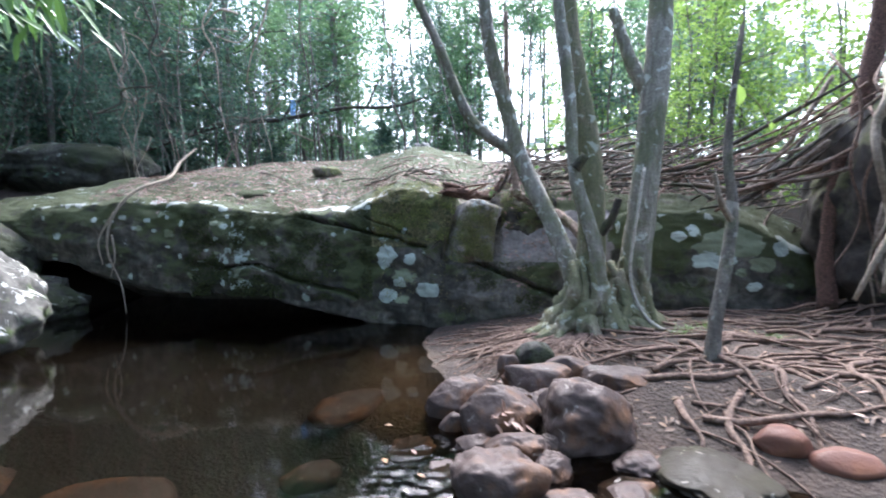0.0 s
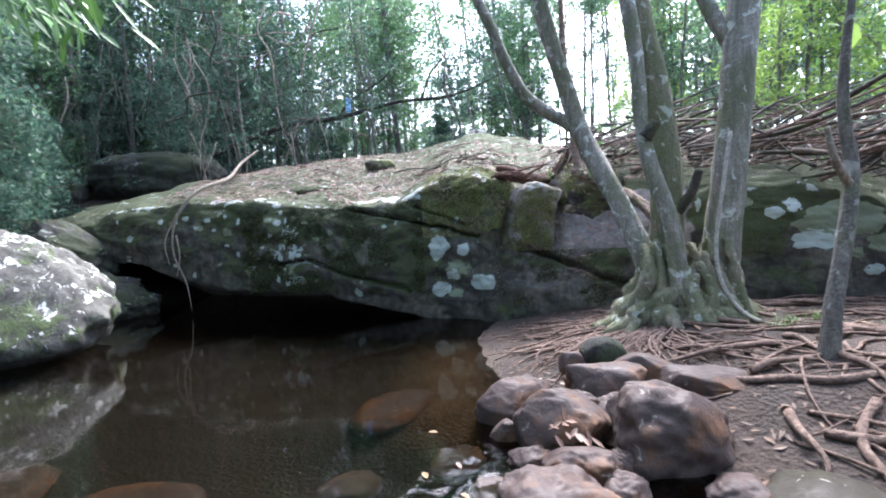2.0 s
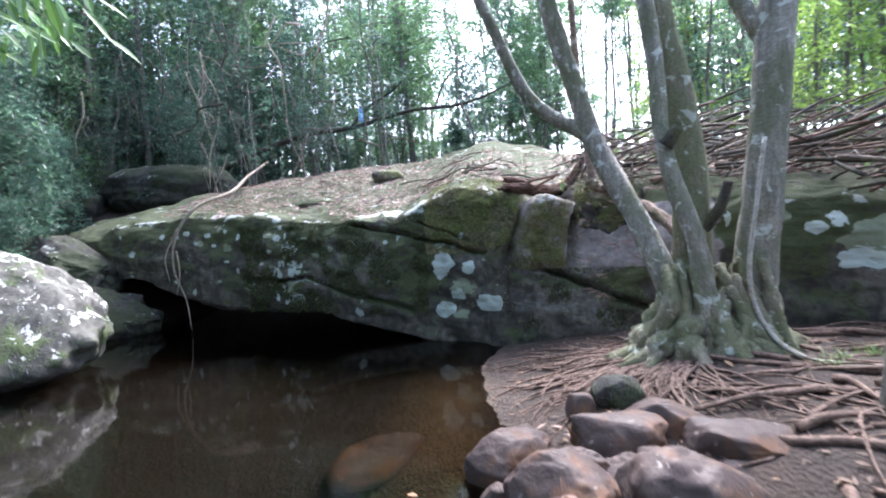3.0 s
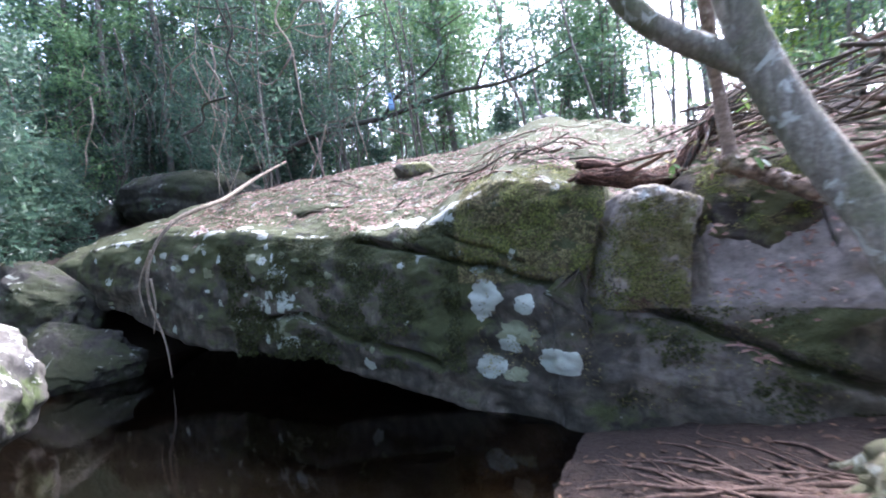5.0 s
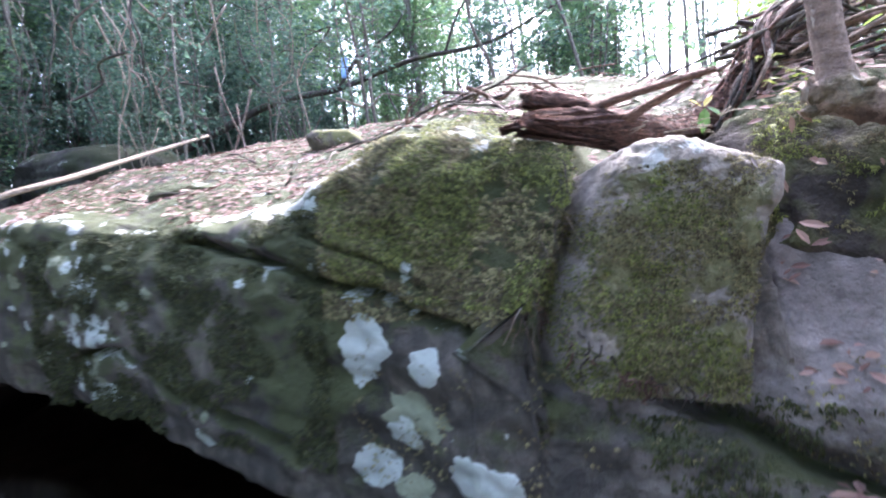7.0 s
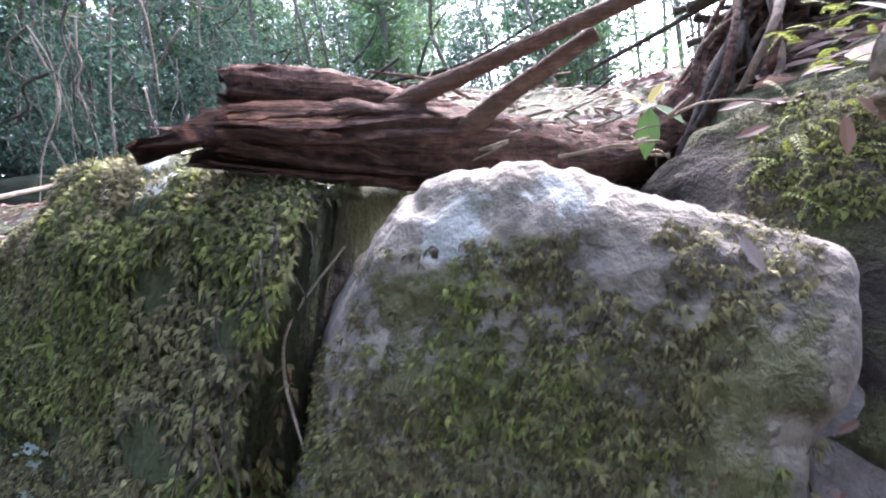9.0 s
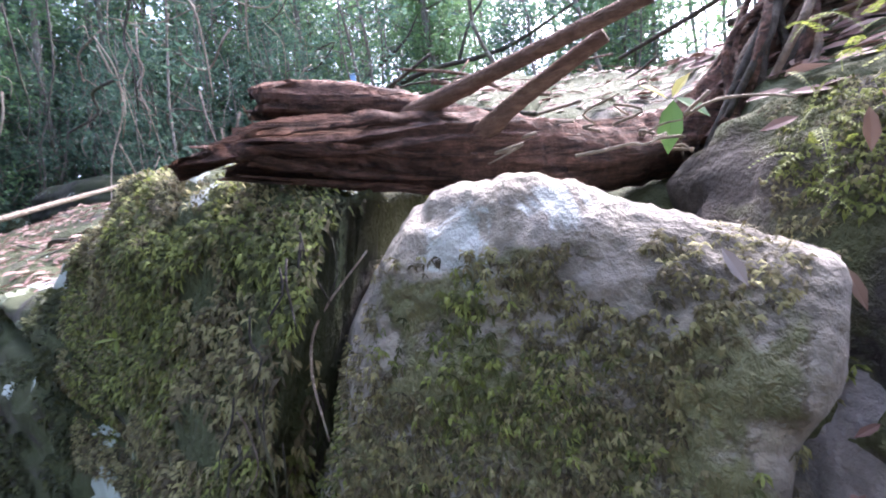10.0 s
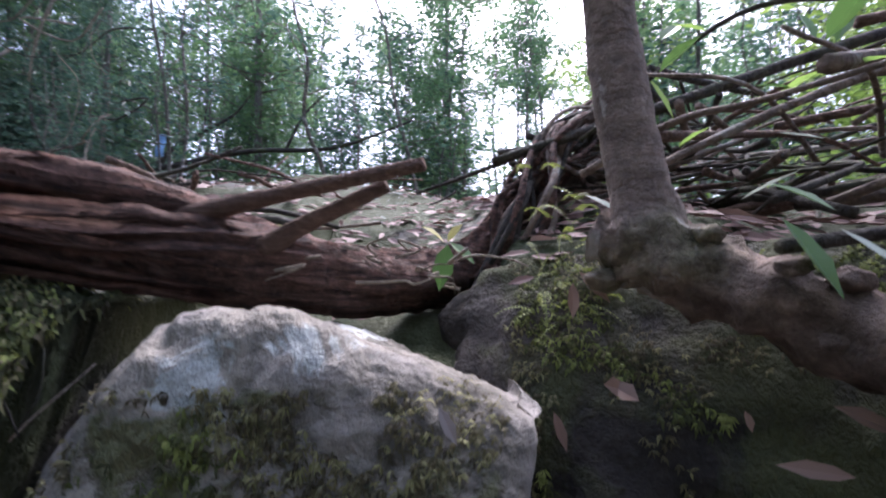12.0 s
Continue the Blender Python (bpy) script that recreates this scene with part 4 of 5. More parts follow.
rnd = random.Random(12)
for i in range(190):   # fan towards the pool
    a = rnd.uniform(math.pi * 0.84, math.pi * 1.4)
    root(1.9 + math.cos(a) * rnd.uniform(0.5, 0.9), 5.8 + math.sin(a) * rnd.uniform(0.3, 0.8), a + rnd.uniform(-0.25, 0.25), rnd.uniform(0.6, 1.6), rnd.uniform(0.007, 0.021), 300 + i, rnd.uniform(0, 0.05), 0.45)
for i in range(95):   # mat of roots towards the bank boulder
    a = rnd.choice([0.0, math.pi]) + rnd.uniform(-0.45, 0.35)
    root(rnd.uniform(2.2, 5.2), rnd.uniform(3.5, 6.3), a, rnd.uniform(0.7, 2.2), rnd.choice([0.009, 0.013, 0.018, 0.024, 0.034]), 400 + i, rnd.uniform(0, 0.08), 0.5)
for i in range(55):   # front of the tree, down to the stones
    a = rnd.uniform(math.pi * 0.95, math.pi * 2.1)
    root(rnd.uniform(1.3, 3.6), rnd.uniform(3.2, 5.2), a, rnd.uniform(0.5, 1.4), rnd.choice([0.01, 0.014, 0.02, 0.035]), 520 + i, rnd.uniform(0, 0.08), 0.7)

# slim stem beside the tree
stem = empty("sapling", 2.38, 4.16, 0.2, "slim dark sapling rising from the root mat", "tree")
bpy.context.view_layer.update()
limb("trunk", [(2.36, 4.12, 0.15), (2.42, 4.2, 0.6), (2.62, 4.35, 1.25), (2.72, 4.45, 1.7), (2.7, 4.5, 2.3), (2.85, 4.55, 3.4)], [0.085, 0.06, 0.055, 0.05, 0.04, 0.02], M_BARK_FOREST, stem, 21)
limb("limb", [(2.7, 4.42, 1.55), (2.52, 4.3, 1.75), (2.46, 4.3, 2.0)], [0.03, 0.026, 0.02], M_VINE, stem, 22)
# pale vine down the trunk
vine = empty("hanging_vine", 2.22, 5.5, 0.3, "thin pale vine down the tree trunk to the roots", "vine")
bpy.context.view_layer.update()
limb("stem", [(2.36, 5.55, 2.2), (2.25, 5.5, 1.6), (2.17, 5.48, 1.0), (2.24, 5.4, 0.6), (2.45, 5.2, 0.36), (3.0, 4.9, 0.36)], [0.02, 0.02, 0.02, 0.022, 0.02, 0.015], M_VINE_WHITE, vine, 23, 30, 8)

# vine hanging over the ledge
v2 = empty("fallen_branch", -6.0, 8.9, 2.15, "long pale dead branch hanging over the ledge edge", "branch")
bpy.context.view_layer.update()
limb("stem", [(-7.0, 13.6, 3.85), (-6.3, 11.5, 3.2), (-5.5, 9.6, 2.62), (-5.65, 8.75, 2.3), (-5.95, 8.52, 1.8), (-6.05, 8.5, 1.2), (-5.8, 8.45, 0.6), (-5.7, 8.4, 0.08)], [0.03, 0.032, 0.034, 0.032, 0.026, 0.02, 0.014, 0.008], M_VINE, v2, 31, 40, 8)
limb("shoot", [(-5.9, 8.5, 1.9), (-6.2, 8.5, 1.4), (-6.15, 8.5, 0.95)], [0.02, 0.015, 0.008], M_VINE, v2, 32, 14, 6)
limb("shoot", [(-5.95, 8.48, 1.5), (-5.9, 8.46, 1.1), (-6.0, 8.46, 0.7)], [0.018, 0.013, 0.008], M_VINE, v2, 33, 14, 6)

# ---- the log behind the block ----
log = empty("rotten_log", 0.4, 7.55, 2.0, "rotten reddish-brown log with two broken branch stubs", "log")
bpy.context.view_layer.update()


def wood(name, pts, radii, mat, seed, ragged=0.0, n=80, sides=44, label="", flat=1.0):
    o = log.location
    v, f = tube([Vector(p) - o for p in pts], 0, 0, n, sides, 0.12, seed, radii, flat)
    if ragged:
        for i in range(n + 1):
            for k in range(sides):
                q = v[i * sides + k]
                t = i / n
                rut = noise.noise(Vector((i * 0.05, k * 0.83, seed))) * 0.03
                q += Vector((0, -0.4 * rut, rut))
                if t < 0.4:
                    q.x += ragged * (1 - t / 0.4) * noise.noise(Vector((0, k * 0.9, seed + 3)))
    return mesh(name, v, f, mat, log, label)


wood("trunk", [(0.02, 7.27, 2.08), (0.2, 7.42, 2.07), (0.42, 7.58, 2.05), (0.62, 7.8, 2.03), (0.8, 7.98, 2.06), (0.98, 8.05, 2.2), (1.2, 8.1, 2.45)], [0.03, 0.065, 0.085, 0.08, 0.075, 0.06, 0.04], M_DEADWOOD, 5, 0.17)
wood("splinter", [(0.03, 7.33, 2.185), (0.12, 7.4, 2.19), (0.26, 7.5, 2.155), (0.44, 7.62, 2.10)], [0.022, 0.034, 0.042, 0.03], M_DEADWOOD, 6, 0.1, 40, 24)
wood("splinter", [(-0.06, 7.2, 2.06), (0.08, 7.3, 2.085), (0.3, 7.48, 2.07)], [0.008, 0.028, 0.04], M_DEADWOOD, 7, 0.05, 40, 14)
wood("branch_stub", [(0.27, 7.48, 2.135), (0.45, 7.46, 2.17), (0.75, 7.36, 2.2)], [0.022, 0.0165, 0.0125], M_STUB, 8, 0, 24, 12, "peeled brown branch stub")
wood("branch_stub", [(0.43, 7.5, 2.075), (0.53, 7.46, 2.12), (0.68, 7.42, 2.18)], [0.024, 0.0165, 0.014], M_STUB, 9, 0, 24, 12, "peeled brown branch stub")
for i in range(26):   # split strips of rotten wood
    r = random.Random(200 + i)
    t0, t1 = r.uniform(-0.04, 0.25), r.uniform(0.3, 0.62)
    ang = r.uniform(-1.9, 1.0)
    pts = []
    for k in range(5):
        x = t0 + (t1 - t0) * k / 4
        rad = float(np.interp(x, [0.0, 0.2, 0.42, 0.62], [0.04, 0.068, 0.088, 0.083])) + 0.004
        cy, cz = float(np.interp(x, [0.0, 0.2, 0.42, 0.62, 0.8], [7.26, 7.42, 7.58, 7.8, 7.98])), float(np.interp(x, [0.0, 0.42, 0.62], [2.085, 2.05, 2.03]))
        pts.append(Vector((x - 0.6 * math.cos(ang) * rad * 0.7, cy - math.cos(ang) * rad * 0.75, cz + math.sin(ang) * rad)) + Vector((0, r.uniform(-0.004, 0.004), r.uniform(-0.006, 0.006))))
    wood("splinter", pts, [0.002, r.uniform(0.005, 0.011), r.uniform(0.006, 0.012), 0.002], M_DEADWOOD, 20 + i, 0, 24, 7, "", 0.6)
for i in range(16):
    r = random.Random(i)
    a = Vector((r.uniform(0.38, 0.85), r.uniform(7.5, 7.75), r.uniform(2.0, 2.1)))
    pts = [a]
    for _ in range(4):
        pts.append(pts[-1] + Vector((r.uniform(-0.06, 0.07), r.uniform(-0.03, 0.02), r.uniform(-0.03, 0.025))))
    wood("rootlet", pts, [0.004, 0.003, 0.0015], M_VINE, i, 0, 14, 5)

# twisted roots climbing to the twig heap
for i in range(34):
    r = random.Random(50 + i)
    pts = [Vector((0.93, 7.95, 2.0)), Vector((1.02, 8.0, 2.2)), Vector((1.2, 8.15, 2.5)), Vector((1.6, 8.6, 2.85))]
    pts = [p + Vector((r.uniform(-0.09, 0.09), r.uniform(-0.14, 0.14), r.uniform(-0.1, 0.1))) for p in pts]
    wood("climbing_root", pts, [r.uniform(0.004, 0.02), r.uniform(0.004, 0.014), 0.006], (M_DEADWOOD, M_DARKBRANCH, M_STICK)[i % 3], i, 0, 20, 8)

# ---- sapling on the mossy bank, with its crooked foot ----
sap = empty("bent_sapling", 1.15, 7.4, 2.1, "smooth brown sapling with a crooked horizontal foot on the bank", "tree")
bpy.context.view_layer.update()
limb("trunk", [(1.16, 7.4, 2.0), (1.15, 7.42, 2.16), (1.13, 7.43, 2.36), (1.11, 7.42, 2.6), (1.06, 7.35, 2.9), (0.98, 7.1, 3.6), (0.95, 6.9, 4.6)], [0.085, 0.056, 0.052, 0.05, 0.05, 0.045, 0.03], M_BARK_SAP, sap, 41, 40, 18, 0.12)
limb("foot", [(1.08, 7.45, 2.08), (1.16, 7.38, 2.04), (1.3, 7.26, 1.94), (1.48, 7.08, 1.81), (1.72, 6.8, 1.65), (1.9, 6.3, 1.35), (1.9, 5.95, 1.2)], [0.05, 0.068, 0.062, 0.06, 0.062, 0.07, 0.08], M_FOOT, sap, 42, 60, 28, 0.42)

for x, y, z, r in [(1.2, 7.3, 2.06, 0.035), (1.25, 7.2, 2.0, 0.03), (1.33, 7.2, 1.98, 0.036), (1.38, 7.14, 1.94, 0.03), (1.3, 7.2, 1.9, 0.028), (1.45, 7.06, 1.88, 0.034), (1.07, 7.41, 2.0, 0.045)]:
    bm = rock_mesh((r * 0.8, r * 0.6, r * 0.5), int(x * 1000), 2.2, 0.35, 3)
    bm.transform(Matrix.Translation(Vector((x, y, z)) - sap.location))
    part("burl", bm, M_FOOT, sap)

# bank mound under the sapling
rock("bank_mound", 1.36, 7.7, 1.58, (0.55, 0.44, 0.58), 61, M_BANKROCK, "damp dark bank face of rock and soil", "", 3.0, 0.2, -20, 6)
MOUND_TREE = BVHTree.FromBMesh(placed(bpy.data.objects["bank_mound"]))
bpy.context.view_layer.update()
moss("moss", (0.95, 1.6, 1.6, 2.2), 4000, [MOUND_TREE, LEDGE_TREE], M_MOSS, bpy.data.objects["bank_mound"], 8, 0.018, 0.08)
moss("moss", (0.92, 1.7, 1.55, 2.2), 5000, [MOUND_TREE, LEDGE_TREE], M_MOSS_BROWN, bpy.data.objects["bank_mound"], 18, 0.013, 0.1)

# ---- heap of sticks on the bank ----
def stick(x, y, z, yaw, rise, length, r, seed, mat):
    rng = random.Random(seed)
    d = Vector((math.cos(yaw) * math.cos(rise), math.sin(yaw) * math.cos(rise), math.sin(rise)))
    p = [d * (length * (t - 0.5)) + Vector((rng.uniform(-1, 1), rng.uniform(-1, 1), rng.uniform(-1, 1))) * length * 0.055 for t in (0, 0.33, 0.66, 1)]
    v, f = tube(p, r, r * 0.5, 9, 6, 0.15, seed)
    ob = mesh("stick", v, f, mat)
    ob.location = (x, y, z)
    return tagged(ob, "dead brown stick in the heap on the bank", "stick", "stick heap")


rnd = random.Random(31)
for i in range(270):
    x = 1.3 + 4.3 * rnd.random() ** 1.5
    y = rnd.uniform(7.3, 8.8) - 0.12 * (x - 1.3)
    base = on_top(x, y, [LEDGE_TREE, GROUND_TREE])
    h = rnd.random() ** 1.2 * (0.2 + 0.5 * min(1.0, max(0.0, x - 1.5)))
    if x < 2.0 and y < 8.1:
        y += 0.75
        base = on_top(x, y, [LEDGE_TREE, GROUND_TREE])
    long = min(rnd.uniform(0.6, 2.2), max(0.5, 2 * (x - 1.2)))
    stick(x, y, base[0].z + 0.06 + h, rnd.gauss(0.35, 0.55), rnd.gauss(0.2, 0.14), long, rnd.uniform(0.004, 0.017) * (1.0 if x < 2.2 else 1.5), 700 + i, rnd.choice([M_STICK, M_DARKBRANCH, M_DARKBRANCH, M_ROOT]))

heap_branch = empty("fallen_branch", 2.6, 8.0, 2.8, "thick dark dead branches lying over the stick heap", "branch")
bpy.context.view_layer.update()
for i, (p, r) in enumerate([([(0.95, 8.0, 2.42), (1.5, 8.0, 2.6), (2.3, 8.1, 2.9), (3.4, 8.3, 3.3)], 0.03), ([(1.3, 7.75, 2.3), (1.75, 7.75, 2.5), (2.4, 7.9, 2.75), (3.2, 8.0, 2.9)], 0.022), ([(1.2, 7.9, 2.45), (1.6, 7.75, 2.75), (2.0, 7.7, 2.78), (2.6, 7.7, 2.95)], 0.012), ([(0.7, 8.3, 2.4), (1.0, 8.2, 2.48), (1.35, 8.1, 2.6), (1.5, 8.05, 2.75)], 0.014), ([(3.6, 7.6, 2.1), (4.0, 7.2, 2.5), (4.6, 6.7, 2.9), (5.4, 6.2, 3.4)], 0.04), ([(2.7, 7.6, 2.3), (3.6, 7.2, 2.35), (4.4, 6.8, 2.6), (5.2, 6.3, 3.0)], 0.035)]):
    limb("limb", p, [r * 0.45, r * 0.6, r * 0.7, r * 0.5] if i < 4 else [r, r, r * 0.8, r * 0.4], M_DARKBRANCH if i != 1 else M_STICK, heap_branch, 300 + i, 24, 9, 0.25)

# roots and vines hung over the dark boulder
rootmass = empty("hanging_roots", 5.0, 5.6, 1.5, "tangle of reddish roots hanging over the dark boulder", "roots")
bpy.context.view_layer.update()
rnd = random.Random(41)
for i in range(38):
    x0, y0 = rnd.uniform(4.7, 6.6), rnd.uniform(4.5, 5.9)
    z0 = rnd.uniform(2.3, 3.7)
    p = [Vector((x0 + rnd.uniform(0.2, 0.9), y0 + 0.5, z0 + rnd.uniform(0.2, 0.7))), Vector((x0, y0, z0))]
    while p[-1].z > 0.5 + rnd.random() * 0.6 and len(p) < 8:
        p.append(p[-1] + Vector((rnd.uniform(-0.3, 0.18), rnd.uniform(-0.22, 0.08), -rnd.uniform(0.25, 0.55))))
    r = rnd.choice([0.012, 0.018, 0.03, 0.045])
    limb("root", p, [r, r, r * 0.8, r * 0.5], rnd.choice([M_ROOT, M_ROOT, M_STICK, M_VINE]), rootmass, i, 24, 7, 0.2)
limb("root", [(4.9, 6.0, 0.4), (4.95, 6.1, 1.2), (5.15, 6.2, 2.1), (5.5, 6.3, 3.0), (5.75, 6.3, 4.2), (5.8, 6.3, 5.5)], [0.12, 0.08, 0.09, 0.12, 0.11, 0.09], M_DEADWOOD, rootmass, 90, 30, 12, 0.2)
for i in range(26):
    a = Vector((rnd.uniform(3.2, 4.4), rnd.uniform(6.2, 7.4), rnd.uniform(1.7, 2.4)))
    b = Vector((rnd.uniform(4.8, 6.2), rnd.uniform(5.6, 6.6), rnd.uniform(2.2, 3.6)))
    m = (a + b) / 2 - Vector((0, 0, rnd.uniform(0.0, 0.4)))
    r = rnd.uniform(0.008, 0.035)
    limb("root", [a, m, b], [r * 0.7, r, r], rnd.choice([M_ROOT, M_STICK, M_DARKBRANCH]), rootmass, 100 + i, 18, 6, 0.2)

# debris in the gap beside the block
gap = empty("gap_debris", 0.1, 7.25, 1.5, "dark root fibres and twigs caught in the gap", "debris")
bpy.context.view_layer.update()
rnd = random.Random(66)
for i in range(26):
    t = rnd.random()
    z = 1.95 - 0.75 * t
    x = 0.2 - 0.24 * t + rnd.uniform(-0.05, 0.05)
    q, nrm, _, _ = LEDGE_TREE.ray_cast(Vector((x, 5.5, z)), Vector((0, 1, 0)))
    y = (q.y if q is not None else 7.3) - rnd.uniform(0.03, 0.06)
    y = min(y, 7.27)
    p = [Vector((x, y, z))]
    for _ in range(3):
        p.append(p[-1] + Vector((rnd.uniform(-0.03, 0.02), rnd.uniform(-0.012, 0.008), -rnd.uniform(0.02, 0.06))))
    r = rnd.uniform(0.001, 0.0035)
    limb("fibre", p, [r, r, r * 0.5], rnd.choice([M_DARKBRANCH, M_DARKBRANCH, M_DARKBRANCH, M_STICK]), gap, i, 9, 5, 0.1)
for i in range(70):
    x = rnd.uniform(-0.06, 0.62)
    z = float(np.interp(x, [-0.06, 0.0, 0.16, 0.31, 0.58, 0.7], [1.4, 1.34, 1.2, 1.12, 1.0, 0.95])) + rnd.gauss(0, 0.035)
    y = min(h[0].y for h in (tr.ray_cast(Vector((x, 5.5, z)), Vector((0, 1, 0))) for tr in (LEDGE_TREE, BLOCK_TREE)) if h[0] is not None) - rnd.uniform(0.0, 0.02)
    p = [Vector((x, y, z))]
    for _ in range(3):
        p.append(p[-1] + Vector((rnd.uniform(-0.03, 0.03), rnd.uniform(-0.01, 0.006), rnd.uniform(-0.04, 0.015))))
    r = rnd.uniform(0.001, 0.005)
    limb("fibre", p, [r, r, r * 0.5], rnd.choice([M_DARKBRANCH, M_DEADWOOD, M_DEADWOOD, M_ROOT]), gap, 40 + i, 8, 5, 0.2)
limb("twig", [(0.22, 7.36, 1.87), (0.16, 7.27, 1.76), (0.17, 7.22, 1.68), (0.22, 7.18, 1.58)], [0.002, 0.003, 0.003, 0.0015], M_VINE, gap, 90, 16, 6, 0.1)

# twigs strewn on the ledge top
rnd = random.Random(88)
for i in range(60):
    x, y = rnd.uniform(-4.5, 1.0), rnd.uniform(8.3, 11)
    if i < 26:
        x, y = rnd.gauss(-0.3, 0.4), rnd.gauss(8.5, 0.35)
    hit = on_top(x, y, [LEDGE_TREE])
    if hit is None or y < face_y(x) + 0.7:
        continue
    ob = stick(x, y, hit[0].z + 0.03, rnd.uniform(0, 6.3), rnd.gauss(0.0, 0.25), rnd.uniform(0.25, 1.0), rnd.uniform(0.005, 0.016), 1200 + i, rnd.choice([M_STICK, M_ROOT, M_DARKBRANCH]))
    tagged(ob, "dead twig lying on the leafy ledge top", "stick", "ledge twigs")

# feathery moss tuft and curled dead leaves on the bank
tuft = empty("moss_tuft", 1.05, 7.62, 2.1, "feathery yellow-green moss tuft on the bank", "moss")
rnd = random.Random(19)
for i in range(60):   # feather fronds: a drooping midrib with leaflets on both sides
    bag = Bag()
    a = Vector((rnd.gauss(0.0, 0.06), rnd.gauss(-0.04, 0.03), rnd.gauss(-0.08, 0.12)))
    d = Vector((rnd.uniform(-1, 1), rnd.uniform(-1.2, -0.2), rnd.uniform(-0.4, 0.7))).normalized()
    ln = rnd.uniform(0.04, 0.09)
    for k in range(11):
        t = k / 10
        q = a + d * ln * t + Vector((0, 0, -0.5 * ln * t * t))
        w = d.cross(Vector((0, -0.3, 1))).normalized()
        for side in (-1, 1):
            e = q + (w * side + d * 0.5 + Vector((0, 0, -0.3))) * ln * 0.17 * (1.1 - 0.8 * t)
            m = (q + e) / 2
            bag.add([q, m + d * ln * 0.035, e, m - d * ln * 0.035], [(0, 1, 2, 3)])
        if k:
            bag.add([last - w * 0.0008, last + w * 0.0008, q + w * 0.0008, q - w * 0.0008], [(0, 1, 2, 3)])
        last = q
    mesh("frond", bag.v, bag.f, M_FROND, tuft, "", False)

# grass tufts by the tree
for gx, gy, gz in [(2.7, 5.15, 0.33), (3.0, 5.3, 0.34), (2.5, 5.0, 0.33), (3.3, 4.7, 0.33)]:
    ob = empty("grass_tuft", gx, gy, gz - 0.02, "small green grass tuft among the roots", "grass", "grass tufts")
    bag = Bag()
    for i in range(46):
        a = Vector((rnd.gauss(0, 0.05), rnd.gauss(0, 0.05), 0))
        d = Vector((rnd.uniform(-1, 1), rnd.uniform(-1, 1), 1.2)).normalized()
        ln = rnd.uniform(0.08, 0.2)
        w = Vector((-d.y, d.x, 0)).normalized() * 0.004
        m = a + d * ln * 0.6
        e = a + d * ln + Vector((d.x, d.y, -0.6)) * ln * 0.3
        bag.add([a - w, a + w, m + w, e, m - w], [(0, 1, 2, 4), (4, 2, 3)])
    tagged(mesh("blades", bag.v, bag.f, M_GRASS, ob, "", False), kind="stuff")

# grey vines and dead twigs hanging in the wood
tangle = empty("vine_tangle", -8.5, 13.0, 3.2, "tangle of grey hanging vines and dead twigs", "vines")
bpy.context.view_layer.update()
rnd = random.Random(23)
for i in range(70):
    x, y = rnd.uniform(-14, -4.5), rnd.uniform(12.2, 16)
    z = rnd.uniform(4.0, 8.5)
    p = [Vector((x, y, z))]
    flat = rnd.random() < 0.35
    for _ in range(4):
        p.append(p[-1] + (Vector((rnd.uniform(-0.9, 0.9), rnd.uniform(-0.4, 0.4), rnd.uniform(-0.5, 0.3))) if flat else Vector((rnd.uniform(-0.3, 0.3), rnd.uniform(-0.2, 0.2), -rnd.uniform(0.4, 0.9)))))
    r0 = rnd.uniform(0.008, 0.03)
    limb("vine", p, [r0, r0, r0 * 0.5], rnd.choice([M_VINE, M_STICK, M_STICK, M_DARKBRANCH]), tangle, i, 16, 5, 0.1)

# ---- forest ----


def forest_tree(name, seed, height, lo, spread, clumps, per, size, trunk_r, material, label, bare=0.25):
    """A slim tree: bent tapered trunk with limbs, and a crown of many small leaves in loose clumps."""
    rng = random.Random(seed)
    nrng = np.random.default_rng(seed)
    ob = empty(name, 0, 0, 0, label, "tree", "forest trees")
    lean = Vector((rng.uniform(-0.06, 0.06), rng.uniform(-0.06, 0.06), 0))
    pts = [Vector((0, 0, -0.3))]
    for i in range(1, 7):
        pts.append(Vector((rng.uniform(-0.12, 0.12), rng.uniform(-0.12, 0.12), 0)) + (Vector((0, 0, 1)) + lean) * height * i / 6)
    wood_bag = Bag()
    wood_bag.add(*tube(pts, trunk_r, trunk_r * 0.25, 18, 8, 0.15, seed))
    line = smooth_line(pts, 60)
    centres = []
    for k in range(clumps):
        t = lo + (1 - lo) * rng.random()
        a = line[int(t * 60)]
        ang = rng.uniform(0, 2 * math.pi)
        reach = spread * rng.uniform(0.3, 1.0) * (1.1 - 0.55 * t)
        b = a + Vector((math.cos(ang) * reach, math.sin(ang) * reach, rng.uniform(-0.1, 0.5) * reach))
        mid = (a + b) / 2 + Vector((0, 0, rng.uniform(-0.1, 0.15) * reach))
        wood_bag.add(*tube([a, mid, b], trunk_r * 0.28, 0.006, 5, 5, 0, k))
        for _ in range(2):
            c = mid + (b - mid) * rng.random() + Vector((rng.gauss(0, 0.25), rng.gauss(0, 0.25), rng.gauss(0, 0.18))) * spread * 0.5
            centres.append(np.array(c) + nrng.normal(size=(per // 2, 3)) * np.array([0.3, 0.3, 0.2]) * spread * 0.42)
    mesh("trunk", wood_bag.v, wood_bag.f, M_BARK_FOREST, ob)
    v, f = many_leaves(nrng, np.concatenate(centres), size)
    mesh("crown", v, f, material, ob, "", False)
    return ob


